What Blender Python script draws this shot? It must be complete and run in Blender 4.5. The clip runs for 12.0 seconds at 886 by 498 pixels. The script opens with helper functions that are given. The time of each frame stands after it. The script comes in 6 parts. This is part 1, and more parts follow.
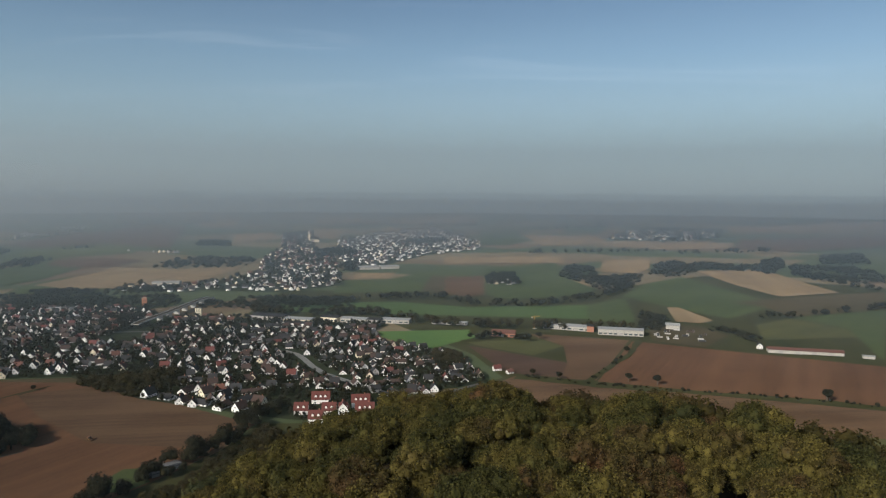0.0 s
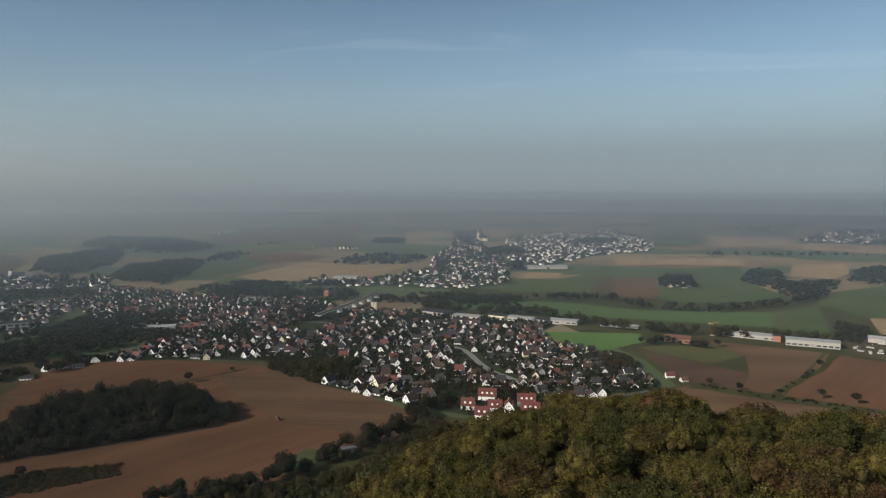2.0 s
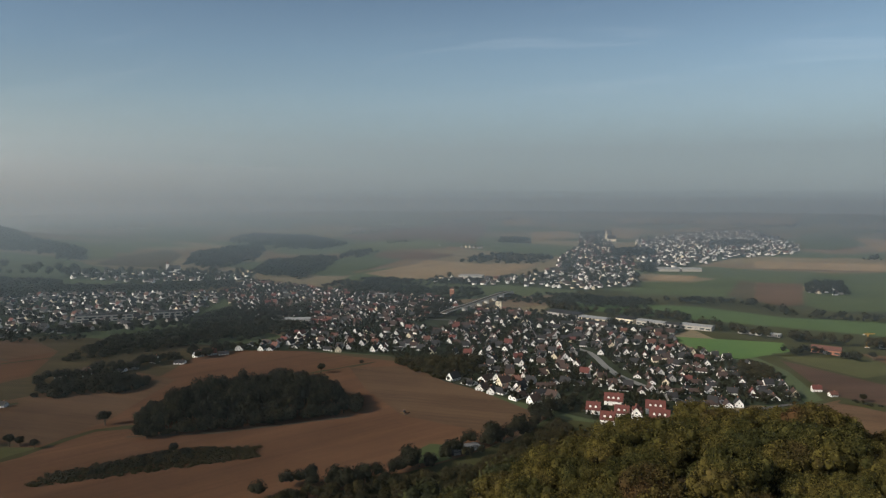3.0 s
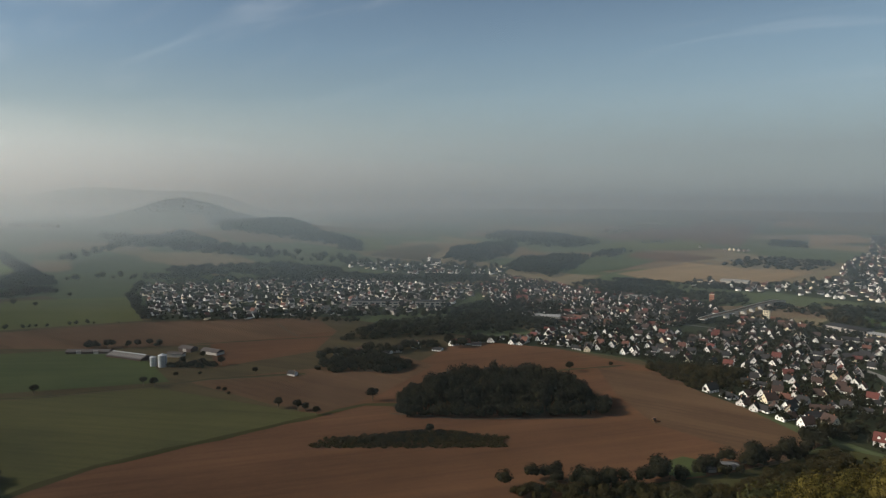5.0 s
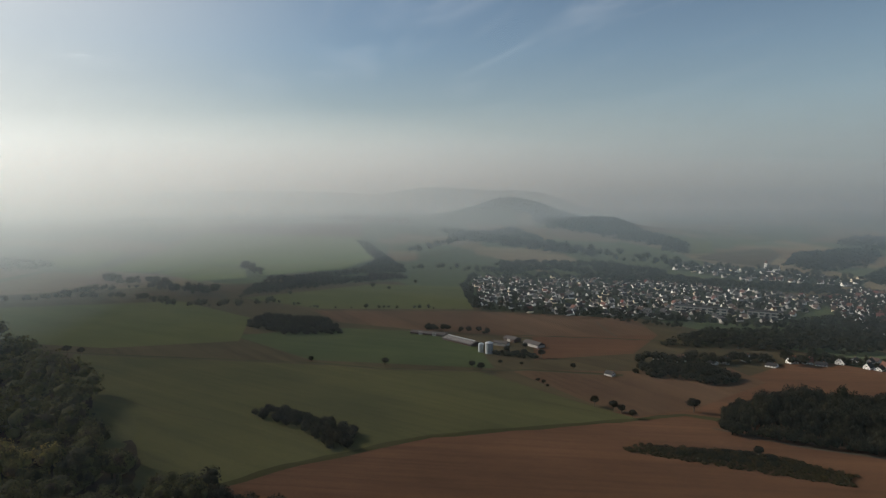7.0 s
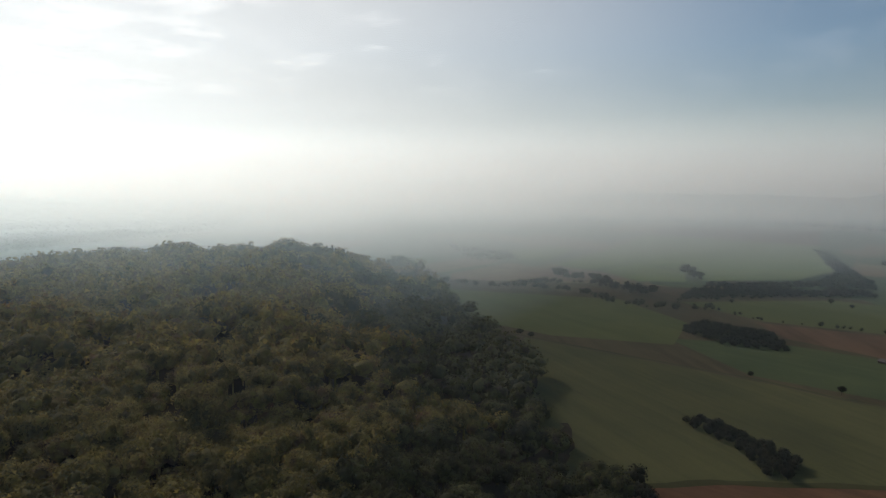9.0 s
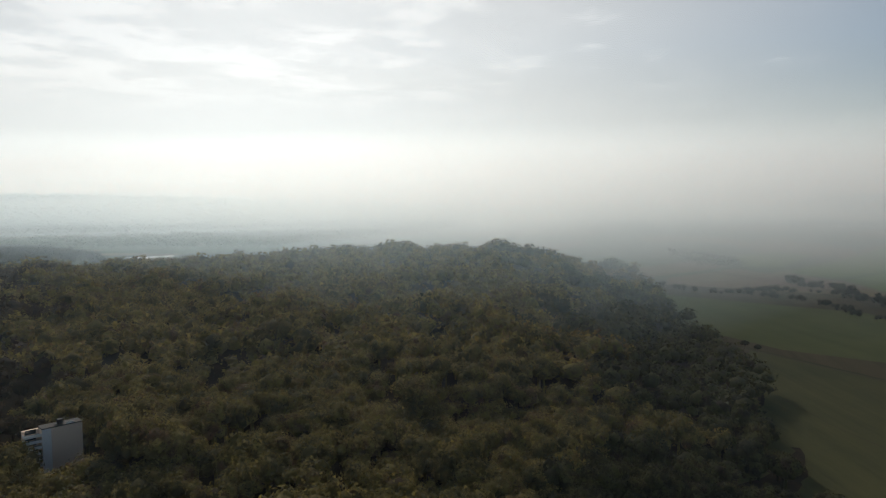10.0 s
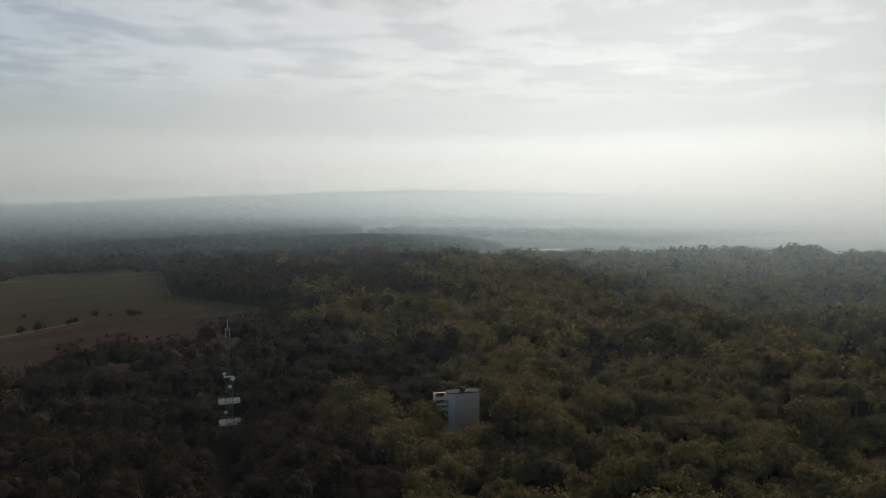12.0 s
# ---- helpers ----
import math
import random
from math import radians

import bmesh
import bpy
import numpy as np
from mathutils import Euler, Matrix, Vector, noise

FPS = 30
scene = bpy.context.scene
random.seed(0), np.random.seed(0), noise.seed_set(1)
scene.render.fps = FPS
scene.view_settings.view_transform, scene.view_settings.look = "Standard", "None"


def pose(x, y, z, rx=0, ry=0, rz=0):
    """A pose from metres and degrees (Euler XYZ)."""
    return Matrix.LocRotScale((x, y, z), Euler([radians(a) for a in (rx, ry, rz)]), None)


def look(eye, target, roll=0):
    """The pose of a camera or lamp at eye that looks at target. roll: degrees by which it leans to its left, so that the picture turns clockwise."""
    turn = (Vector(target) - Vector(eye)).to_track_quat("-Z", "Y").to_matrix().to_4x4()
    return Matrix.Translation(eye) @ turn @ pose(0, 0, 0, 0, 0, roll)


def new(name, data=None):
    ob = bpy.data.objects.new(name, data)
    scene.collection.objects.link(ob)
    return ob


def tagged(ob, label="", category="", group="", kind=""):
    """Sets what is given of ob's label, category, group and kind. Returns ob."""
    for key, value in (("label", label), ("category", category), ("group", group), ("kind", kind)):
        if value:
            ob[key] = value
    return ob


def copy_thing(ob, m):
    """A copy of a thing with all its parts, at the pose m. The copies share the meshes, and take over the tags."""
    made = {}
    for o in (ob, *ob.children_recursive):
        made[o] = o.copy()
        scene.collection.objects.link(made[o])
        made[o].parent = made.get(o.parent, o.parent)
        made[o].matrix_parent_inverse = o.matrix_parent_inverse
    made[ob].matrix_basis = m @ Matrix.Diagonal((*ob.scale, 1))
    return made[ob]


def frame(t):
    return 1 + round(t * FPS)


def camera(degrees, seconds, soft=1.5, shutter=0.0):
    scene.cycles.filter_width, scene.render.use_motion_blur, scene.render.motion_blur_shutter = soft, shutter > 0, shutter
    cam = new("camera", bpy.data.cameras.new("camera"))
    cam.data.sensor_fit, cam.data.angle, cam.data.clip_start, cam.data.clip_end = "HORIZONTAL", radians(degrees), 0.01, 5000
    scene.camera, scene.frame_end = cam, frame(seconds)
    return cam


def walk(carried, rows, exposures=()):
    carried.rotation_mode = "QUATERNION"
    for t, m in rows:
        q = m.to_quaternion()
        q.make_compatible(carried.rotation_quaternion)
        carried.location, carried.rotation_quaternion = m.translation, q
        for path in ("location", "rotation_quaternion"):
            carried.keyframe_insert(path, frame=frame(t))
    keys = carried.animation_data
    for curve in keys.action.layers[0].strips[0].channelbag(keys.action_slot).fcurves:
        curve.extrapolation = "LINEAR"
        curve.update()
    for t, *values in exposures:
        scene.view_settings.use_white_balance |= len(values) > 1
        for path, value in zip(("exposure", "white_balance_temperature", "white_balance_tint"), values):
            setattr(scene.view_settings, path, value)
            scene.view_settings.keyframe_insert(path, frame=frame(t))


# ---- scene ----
# Camera: turns where it hovers, 150 m above the plain.
cam = camera(64.8, 12.0, soft=1.1)
EYE = (0.0, 0.0, 150.0)
TURNS = (
    (0.0, 0.00, -4.57, -0.41), (0.5, 1.24, -4.59, -0.38), (1.0, 3.35, -4.61, -0.24), (1.5, 8.48, -4.66, -0.17),
    (2.0, 13.74, -4.69, -0.11), (2.5, 18.85, -4.72, -0.09), (3.0, 24.04, -4.75, -0.03), (3.2, 25.8, -4.76, -0.03), (4.8, 42.39, -4.9, -0.01), (5.0, 44.55, -4.91, -0.01),
    (5.5, 49.97, -4.92, 0.0), (6.0, 55.71, -4.93, 0.0), (6.5, 63.03, -4.95, 0.01), (7.0, 70.62, -4.96, 0.05), (7.2, 73.18, -4.96, 0.05),
    (8.8, 102.03, -4.87, -0.25), (9.0, 105.77, -4.85, -0.25), (9.5, 114.78, -4.80, -0.05), (10.0, 123.01, -4.77, 0.10), (10.5, 131.80, -4.81, 0.06),
    (11.0, 140.44, -4.85, 0.0), (11.5, 147.67, -4.91, -0.04), (12.0, 154.03, -4.99, -0.06),
)
walk(cam, [(t, pose(*EYE, 90 + pitch, roll, yaw)) for t, yaw, pitch, roll in TURNS],
     exposures=[(0.0, 0.12, 6500, 7), (3.0, 0.1, 6800, 8), (5.5, 0.08, 7000, 8), (9.0, -0.1, 6750, 9), (12.0, -0.42, 6850, 9)])

# Daylight: hazy autumn sun behind the first view, thin high cloud.
SUN_AZ, SUN_EL = 137.0, 29.0
world = bpy.data.worlds.new("sky")
scene.world = world
world.use_nodes = True
wn, wl = world.node_tree.nodes, world.node_tree.links
wn.clear()
sky = wn.new("ShaderNodeTexSky")
sky.sky_type = "NISHITA"
sky.sun_disc = False
sky.sun_elevation = radians(SUN_EL)
sky.sun_rotation = radians(-SUN_AZ)
sky.air_density, sky.dust_density, sky.ozone_density = 1.0, 0.4, 3.0
bg = wn.new("ShaderNodeBackground")
bg.inputs[1].default_value = 0.072
out = wn.new("ShaderNodeOutputWorld")


def wmath(op, a, b=None, c=None):
    n = wn.new("ShaderNodeMath")
    n.operation = op
    for s, v in zip(n.inputs, (a, b, c)):
        if v is not None:
            if isinstance(v, (int, float)):
                s.default_value = v
            else:
                wl.new(v, s)
    return n.outputs[0]


# Broken sheets of high cloud, thickest beyond the sun, and thin wisps elsewhere.
def wrange(v, lo, hi, a=0.0, b=1.0):
    n = wn.new("ShaderNodeMapRange")
    n.interpolation_type = "SMOOTHSTEP"
    for s, k in zip(n.inputs[1:5], (lo, hi, a, b)):
        s.default_value = k
    wl.new(v, n.inputs[0])
    return n.outputs[0]


def wmix(a, b, fac, mode="MIX"):
    n = wn.new("ShaderNodeMixRGB")
    n.blend_type = mode
    for s, v in zip(n.inputs, (fac, a, b)):
        if isinstance(v, (int, float)):
            s.default_value = v
        elif isinstance(v, tuple):
            s.default_value = (*v, 1)
        else:
            wl.new(v, s)
    return n.outputs[0]


def wnoise(place, scale, detail, rough, warp):
    n = wn.new("ShaderNodeTexNoise")
    for k, v in (("Scale", scale), ("Detail", detail), ("Roughness", rough), ("Distortion", warp)):
        n.inputs[k].default_value = v
    wl.new(place, n.inputs[0])
    return n.outputs[0]


split = wn.new("ShaderNodeSeparateXYZ")
wl.new(wn.new("ShaderNodeTexCoord").outputs["Generated"], split.inputs[0])
east, north, up = split.outputs
height = wmath("MAXIMUM", up, 0.0)
rise = wmath("ADD", height, 0.05)
flat = wn.new("ShaderNodeCombineXYZ")
wl.new(wmath("DIVIDE", east, rise), flat.inputs[0])
wl.new(wmath("DIVIDE", north, rise), flat.inputs[1])
_a, _e = radians(SUN_AZ), radians(SUN_EL)
to_sun = Vector((-math.sin(_a) * math.cos(_e), math.cos(_a) * math.cos(_e), math.sin(_e)))
near_sun = wmath("MULTIPLY_ADD", east, to_sun.x, wmath("MULTIPLY_ADD", north, to_sun.y, wmath("MULTIPLY", up, to_sun.z)))
ring = wrange(near_sun, 0.5, 1.0)
south = wmath("ADD", wmath("MULTIPLY", east, -0.17), wmath("MULTIPLY", north, -0.98))

# haze takes the colour out of the sky low down and round the sun, and dims it away from the sun
grey = wn.new("ShaderNodeRGBToBW")
wl.new(sky.outputs[0], grey.inputs[0])
pale = wmix(grey.outputs[0], (0.93, 1.0, 1.05), 1.0, "MULTIPLY")
low = wmath("MAXIMUM", wmath("MULTIPLY_ADD", height, -4.0, 0.75), 0.0)
air = wmix(sky.outputs[0], pale, wmath("MINIMUM", wmath("MULTIPLY_ADD", ring, 0.8, low), 0.9))
away = wrange(near_sun, 0.55, -0.25)
dim = wmath("MULTIPLY", wrange(height, 0.2, 0.02), away)
air = wmix(air, (0.82, 1.02, 1.14), dim, "MULTIPLY")
band = wmath("MULTIPLY", wmath("MULTIPLY", wrange(height, 0.05, 0.13), wrange(height, 0.3, 0.17)), away)
air = wmix(air, (0.55, 0.75, 0.8), band, "ADD")

# clouds
sheet = wmath("MULTIPLY_ADD", south, 0.3, wnoise(flat.outputs[0], 1.9, 11.0, 0.64, 0.15))
sheet = wmath("MULTIPLY", wrange(sheet, 0.68, 0.85), wrange(height, 0.08, 0.17))
air = wmix(air, (2.3, 2.25, 2.2), sheet, "ADD")
drawn = wn.new("ShaderNodeMapping")
drawn.inputs["Rotation"].default_value = (0, 0, 0.5)
drawn.inputs["Scale"].default_value = (0.45, 1.5, 1.0)
wl.new(flat.outputs[0], drawn.inputs[0])
wisp = wmath("MULTIPLY", wrange(wnoise(drawn.outputs[0], 1.0, 9.0, 0.6, 0.8), 0.5, 0.74), wrange(height, 0.08, 0.2))
air = wmix(air, (1.1, 1.02, 0.97), wisp, "ADD")

# the glare round the sun
lift_off = wmath("MINIMUM", wmath("MULTIPLY_ADD", height, 3.4, 0.25), 1.0)
soft = wrange(south, 0.3, 0.95, 0.0, 0.34)
air = wmix(air, (4.9, 4.75, 4.6), wmath("ADD", wmath("MULTIPLY", ring, lift_off), soft), "ADD")
wl.new(air, bg.inputs[0])
wl.new(bg.outputs[0], out.inputs[0])

sun_data = bpy.data.lights.new("sun", "SUN")
sun_data.energy, sun_data.angle, sun_data.color = 5.0, radians(0.6), (1.0, 0.95, 0.88)
sun = new("sun", sun_data)
sun.matrix_world = look(to_sun * 400, (0, 0, 0))


# ---------------------------------------------------------------- relief
def smooth(a, b, v):
    k = np.clip((v - a) / (b - a), 0, 1)
    return k * k * (3 - 2 * k)


def bump(x, y, az, d, h, s, p=1.0):
    cx, cy = -math.sin(radians(az)) * d, math.cos(radians(az)) * d
    return h * np.exp(-(((x - cx) ** 2 + (y - cy) ** 2) / s ** 2) ** p)


def edge_y(x):
    """The line along which the rear wood meets the fields."""
    return np.interp(x, (-1500, -1100, -900, -545, -330, -150, 0, 200), (-560, -330, -245, -70, 0, 60, 90, 120))


def ground_z(x, y):
    x, y = np.asarray(x, float), np.asarray(y, float)
    r = np.hypot(x, y)
    az = np.degrees(np.arctan2(-x, y))
    az = np.where(az < -70, az + 360, az)
    u = (x - 25) / np.where(x < 25, 125, 175)
    v = (y - 165) / np.where(y > 165, 108, 120)
    z = 80.5 * np.exp(-(u * u + v * v) ** 1.5)
    s = edge_y(x) - y
    z = z + smooth(0, 240, s) * (36 + 16 * smooth(450, 950, r) * (1 - smooth(116, 150, az))) * (1 - smooth(1000, 1350, r))
    z = z + smooth(3200, 4450, r) * np.interp(az, (96, 104, 115, 130, 148, 156, 165, 172, 184, 200, 240, 275), (0, 18, 40, 72, 108, 118, 98, 82, 42, 30, 30, 0))
    z = z + bump(x, y, 160, 1650, 26, 330) + bump(x, y, 176, 1500, 20, 260)
    z = z + bump(x, y, 65.5, 3000, 98, 250) + bump(x, y, 58.5, 2450, 36, 260)
    z = z + bump(x, y, 67.0, 4450, 140, 560, 2.0) + bump(x, y, 86, 4700, 84, 1000, 2.0)
    z = z + smooth(66, 76, az) * (1 - smooth(108, 118, az)) * (30 * smooth(1500, 2600, r) + 20 * smooth(2800, 4200, r))
    z = z + (1 - smooth(50, 60, az)) * 14 * smooth(3600, 4700, r)
    return z


def gz(x, y):
    return float(ground_z(x, y))


# ---------------------------------------------------------------- building helpers
def rnd(a, b):
    return random.uniform(a, b)


def link(name, me, material=None, parent=None, label=""):
    if material is not None:
        for m in (material if isinstance(material, (list, tuple)) else [material]):
            me.materials.append(m)
    ob = new(name, me)
    if parent is not None:
        ob.parent = parent
    if label:
        tagged(ob, label)
    return ob


def part(name, bm, material, parent, label=""):
    me = bpy.data.meshes.new(name)
    bm.normal_update()
    bm.to_mesh(me)
    bm.free()
    return link(name, me, material, parent, label)


def thing(name, label, category, group="", kind="", m=None):
    ob = tagged(new(name), label, category, group, kind)
    ob.empty_display_size = 0.5
    if m is not None:
        ob.matrix_basis = m
    return ob


def box(bm, x0, x1, y0, y1, z0, z1, rot=None):
    vs = [bm.verts.new((x, y, z)) for x in (x0, x1) for y in (y0, y1) for z in (z0, z1)]
    for f in ((0, 1, 3, 2), (4, 6, 7, 5), (0, 4, 5, 1), (2, 3, 7, 6), (0, 2, 6, 4), (1, 5, 7, 3)):
        bm.faces.new([vs[i] for i in f])
    return vs


def boxes(*dims):
    bm = bmesh.new()
    for d in dims:
        box(bm, *d)
    return bm


def tube(bm, p, q, r0, r1, n=8):
    p, q = Vector(p), Vector(q)
    turn = (q - p).to_track_quat("Z", "Y")
    rings = []
    for c, r in ((p, r0), (q, r1)):
        rings.append([bm.verts.new(c + turn @ Vector((r * math.cos(a), r * math.sin(a), 0)))
                      for a in (2 * math.pi * i / n for i in range(n))])
    for i in range(n):
        bm.faces.new((rings[0][i], rings[0][(i + 1) % n], rings[1][(i + 1) % n], rings[1][i]))
    bm.faces.new(rings[1])
    bm.faces.new(rings[0][::-1])


def mesh_np(name, verts, faces, smooth_shade=False):
    """A mesh from arrays; faces all have the same number of corners, or a list of such arrays."""
    me = bpy.data.meshes.new(name)
    groups = faces if isinstance(faces, list) else [faces]
    me.vertices.add(len(verts))
    me.vertices.foreach_set("co", np.asarray(verts, np.float32).ravel())
    loops = np.concatenate([g.ravel() for g in groups]).astype(np.int32)
    sizes = np.concatenate([np.full(len(g), g.shape[1]) for g in groups]).astype(np.int32)
    me.loops.add(len(loops))
    me.loops.foreach_set("vertex_index", loops)
    me.polygons.add(len(sizes))
    me.polygons.foreach_set("loop_start", np.concatenate(([0], np.cumsum(sizes)[:-1])).astype(np.int32))
    if smooth_shade:
        me.polygons.foreach_set("use_smooth", np.ones(len(sizes), bool))
    me.update(calc_edges=True)
    me.validate()
    return me


# ---------------------------------------------------------------- materials
def shader(name, rough=0.9, spec=0.2, metal=0.0):
    m = bpy.data.materials.new(name)
    m.use_nodes = True
    b = m.node_tree.nodes["Principled BSDF"]
    b.inputs["Roughness"].default_value = rough
    b.inputs["Specular IOR Level"].default_value = spec
    b.inputs["Metallic"].default_value = metal
    return m, m.node_tree.nodes, m.node_tree.links, b


def rgb(c):
    return (*c, 1.0)


def noise_of(n, l, place, scale, detail=4.0, rough=0.55):
    t = n.new("ShaderNodeTexNoise")
    t.inputs["Scale"].default_value = scale
    t.inputs["Detail"].default_value = detail
    t.inputs["Roughness"].default_value = rough
    l.new(place, t.inputs["Vector"])
    return t.outputs["Fac"]


def ramp_of(n, l, fac, stops):
    r = n.new("ShaderNodeValToRGB")
    while len(r.color_ramp.elements) < len(stops):
        r.color_ramp.elements.new(0.5)
    for e, (p, c) in zip(r.color_ramp.elements, stops):
        e.position, e.color = p, rgb(c)
    l.new(fac, r.inputs[0])
    return r.outputs[0]


def mix_of(n, l, a, b, fac, mode="MIX"):
    x = n.new("ShaderNodeMixRGB")
    x.blend_type = mode
    for s, v in zip(x.inputs, (fac, a, b)):
        if isinstance(v, (int, float)):
            s.default_value = v
        elif isinstance(v, tuple):
            s.default_value = rgb(v)
        else:
            l.new(v, s)
    return x.outputs[0]


def relief(n, l, b, fac, strength, distance):
    k = n.new("ShaderNodeBump")
    k.inputs["Strength"].default_value = strength
    k.inputs["Distance"].default_value = distance
    l.new(fac, k.inputs["Height"])
    l.new(k.outputs[0], b.inputs["Normal"])


def plain(name, c, rough=0.7, spec=0.3, metal=0.0, vary=0.25, scale=0.8):
    """A worn painted or mineral surface: colour with stains at two scales."""
    m, n, l, b = shader(name, rough, spec, metal)
    g = n.new("ShaderNodeNewGeometry").outputs["Position"]
    f = noise_of(n, l, g, scale, 5)
    f2 = noise_of(n, l, g, scale * 9, 3)
    dark = tuple(v * (1 - vary) for v in c)
    col = mix_of(n, l, dark, c, f)
    col = mix_of(n, l, col, tuple(min(1, v * 1.08) for v in c), f2)
    l.new(col, b.inputs["Base Color"])
    return m


def soil(name, a, b_, angle, period=3.2, stripe=0.25, patch=0.012, lines=22.0):
    """A tilled or sown field: large patches, drill rows, tramlines and fine clods."""
    m, n, l, b = shader(name, 1.0, 0.0)
    b.inputs["Diffuse Roughness"].default_value = 0.5
    g = n.new("ShaderNodeNewGeometry").outputs["Position"]
    mp = n.new("ShaderNodeMapping")
    mp.inputs["Rotation"].default_value = (0, 0, radians(angle))
    l.new(g, mp.inputs[0])
    turned = mp.outputs[0]
    big = noise_of(n, l, g, patch, 5, 0.6)
    fine = noise_of(n, l, g, 0.5, 5, 0.7)
    st = n.new("ShaderNodeMapping")
    st.inputs["Scale"].default_value = (1.0 / period, 0.015, 1)
    l.new(turned, st.inputs[0])
    rows = noise_of(n, l, st.outputs[0], 1.0, 3, 0.6)
    st2 = n.new("ShaderNodeMapping")
    st2.inputs["Scale"].default_value = (1.0 / lines, 0.002, 1)
    l.new(turned, st2.inputs[0])
    swaths = noise_of(n, l, st2.outputs[0], 1.0, 2, 0.5)
    col = ramp_of(n, l, big, ((0.3, a), (0.7, b_)))
    dark = tuple(v * 0.62 for v in a)
    light = tuple(min(1, v * 1.35) for v in b_)
    k = n.new("ShaderNodeMapRange")
    k.inputs[1].default_value, k.inputs[2].default_value = 0.42, 0.68
    k.inputs[3].default_value, k.inputs[4].default_value = 0.0, stripe * 1.6
    l.new(rows, k.inputs[0])
    col = mix_of(n, l, col, dark, k.outputs[0])
    k2 = n.new("ShaderNodeMapRange")
    k2.inputs[1].default_value, k2.inputs[2].default_value = 0.45, 0.7
    k2.inputs[3].default_value, k2.inputs[4].default_value = 0.0, stripe * 1.8
    l.new(swaths, k2.inputs[0])
    col = mix_of(n, l, col, light, k2.outputs[0])
    k3 = n.new("ShaderNodeMapRange")
    k3.inputs[3].default_value, k3.inputs[4].default_value = 0.75, 1.2
    l.new(fine, k3.inputs[0])
    sc = n.new("ShaderNodeVectorMath")
    sc.operation = "SCALE"
    l.new(col, sc.inputs[0])
    l.new(k3.outputs[0], sc.inputs["Scale"])
    l.new(sc.outputs[0], b.inputs["Base Color"])
    relief(n, l, b, fine, 0.6, 0.25)
    return m


def leafage(name, stops, spread=0.06, glow=0.05, by_tree=0.8, leaf=(0.4, 1.8)):
    """Leaves: hue by the tree, by patches of wood and by the single leaf."""
    m, n, l, b = shader(name, 0.85, 0.03)
    b.inputs["Diffuse Roughness"].default_value = 0.6
    geo = n.new("ShaderNodeNewGeometry")
    info = n.new("ShaderNodeObjectInfo")
    big = noise_of(n, l, geo.outputs["Position"], spread, 3, 0.7)
    add = n.new("ShaderNodeMath")
    add.operation = "MULTIPLY_ADD"
    l.new(info.outputs["Random"], add.inputs[0])
    add.inputs[1].default_value = by_tree
    l.new(big, add.inputs[2])
    sub = n.new("ShaderNodeMath")
    sub.operation = "SUBTRACT"
    l.new(add.outputs[0], sub.inputs[0])
    sub.inputs[1].default_value = by_tree / 2
    col = ramp_of(n, l, sub.outputs[0], stops)
    k = n.new("ShaderNodeMapRange")
    k.inputs[3].default_value, k.inputs[4].default_value = leaf
    l.new(geo.outputs["Random Per Island"], k.inputs[0])
    sc = n.new("ShaderNodeVectorMath")
    sc.operation = "SCALE"
    l.new(col, sc.inputs[0])
    l.new(k.outputs[0], sc.inputs["Scale"])
    l.new(sc.outputs[0], b.inputs["Base Color"])
    thru = n.new("ShaderNodeBsdfTranslucent")
    l.new(sc.outputs[0], thru.inputs[0])
    mx = n.new("ShaderNodeMixShader")
    mx.inputs[0].default_value = glow
    l.new(b.outputs[0], mx.inputs[1])
    l.new(thru.outputs[0], mx.inputs[2])
    o = n["Material Output"]
    l.new(mx.outputs[0], o.inputs[0])
    return m


AUTUMN = ((0.12, (0.02, 0.025, 0.009)), (0.34, (0.034, 0.037, 0.0105)), (0.55, (0.066, 0.06, 0.0145)), (0.7, (0.04, 0.034, 0.0115)), (0.84, (0.05, 0.032, 0.013)), (0.97, (0.055, 0.027, 0.012)))
WOOD_LEAVES = leafage("autumn_leaves", tuple((p, (r * 0.8, g * 0.7, b * 0.75)) for p, (r, g, b) in AUTUMN), 0.07, by_tree=0.5, leaf=(0.25, 2.3))
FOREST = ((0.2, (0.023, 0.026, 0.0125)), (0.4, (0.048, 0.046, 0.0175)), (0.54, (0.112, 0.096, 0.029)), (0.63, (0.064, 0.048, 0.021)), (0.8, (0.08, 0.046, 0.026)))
# One leaf colour in three painted tones: sunlit, shaded, and brown with lens darkening.
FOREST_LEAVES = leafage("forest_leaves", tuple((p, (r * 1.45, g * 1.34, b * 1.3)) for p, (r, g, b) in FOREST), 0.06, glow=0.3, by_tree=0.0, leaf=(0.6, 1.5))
SHADED_LEAVES = leafage("shaded_forest_leaves", tuple((p, (r * 0.5, g * 0.56, b * 0.62)) for p, (r, g, b) in FOREST), 0.06, glow=0.15, by_tree=0.0, leaf=(0.6, 1.5))
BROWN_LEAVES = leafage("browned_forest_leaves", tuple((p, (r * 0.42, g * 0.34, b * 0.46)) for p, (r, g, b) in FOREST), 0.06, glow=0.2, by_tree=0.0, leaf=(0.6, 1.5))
# Darker copy of the autumn hues, at about half strength.
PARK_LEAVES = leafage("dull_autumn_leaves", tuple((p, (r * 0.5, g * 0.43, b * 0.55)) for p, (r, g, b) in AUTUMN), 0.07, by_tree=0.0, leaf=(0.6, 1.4))
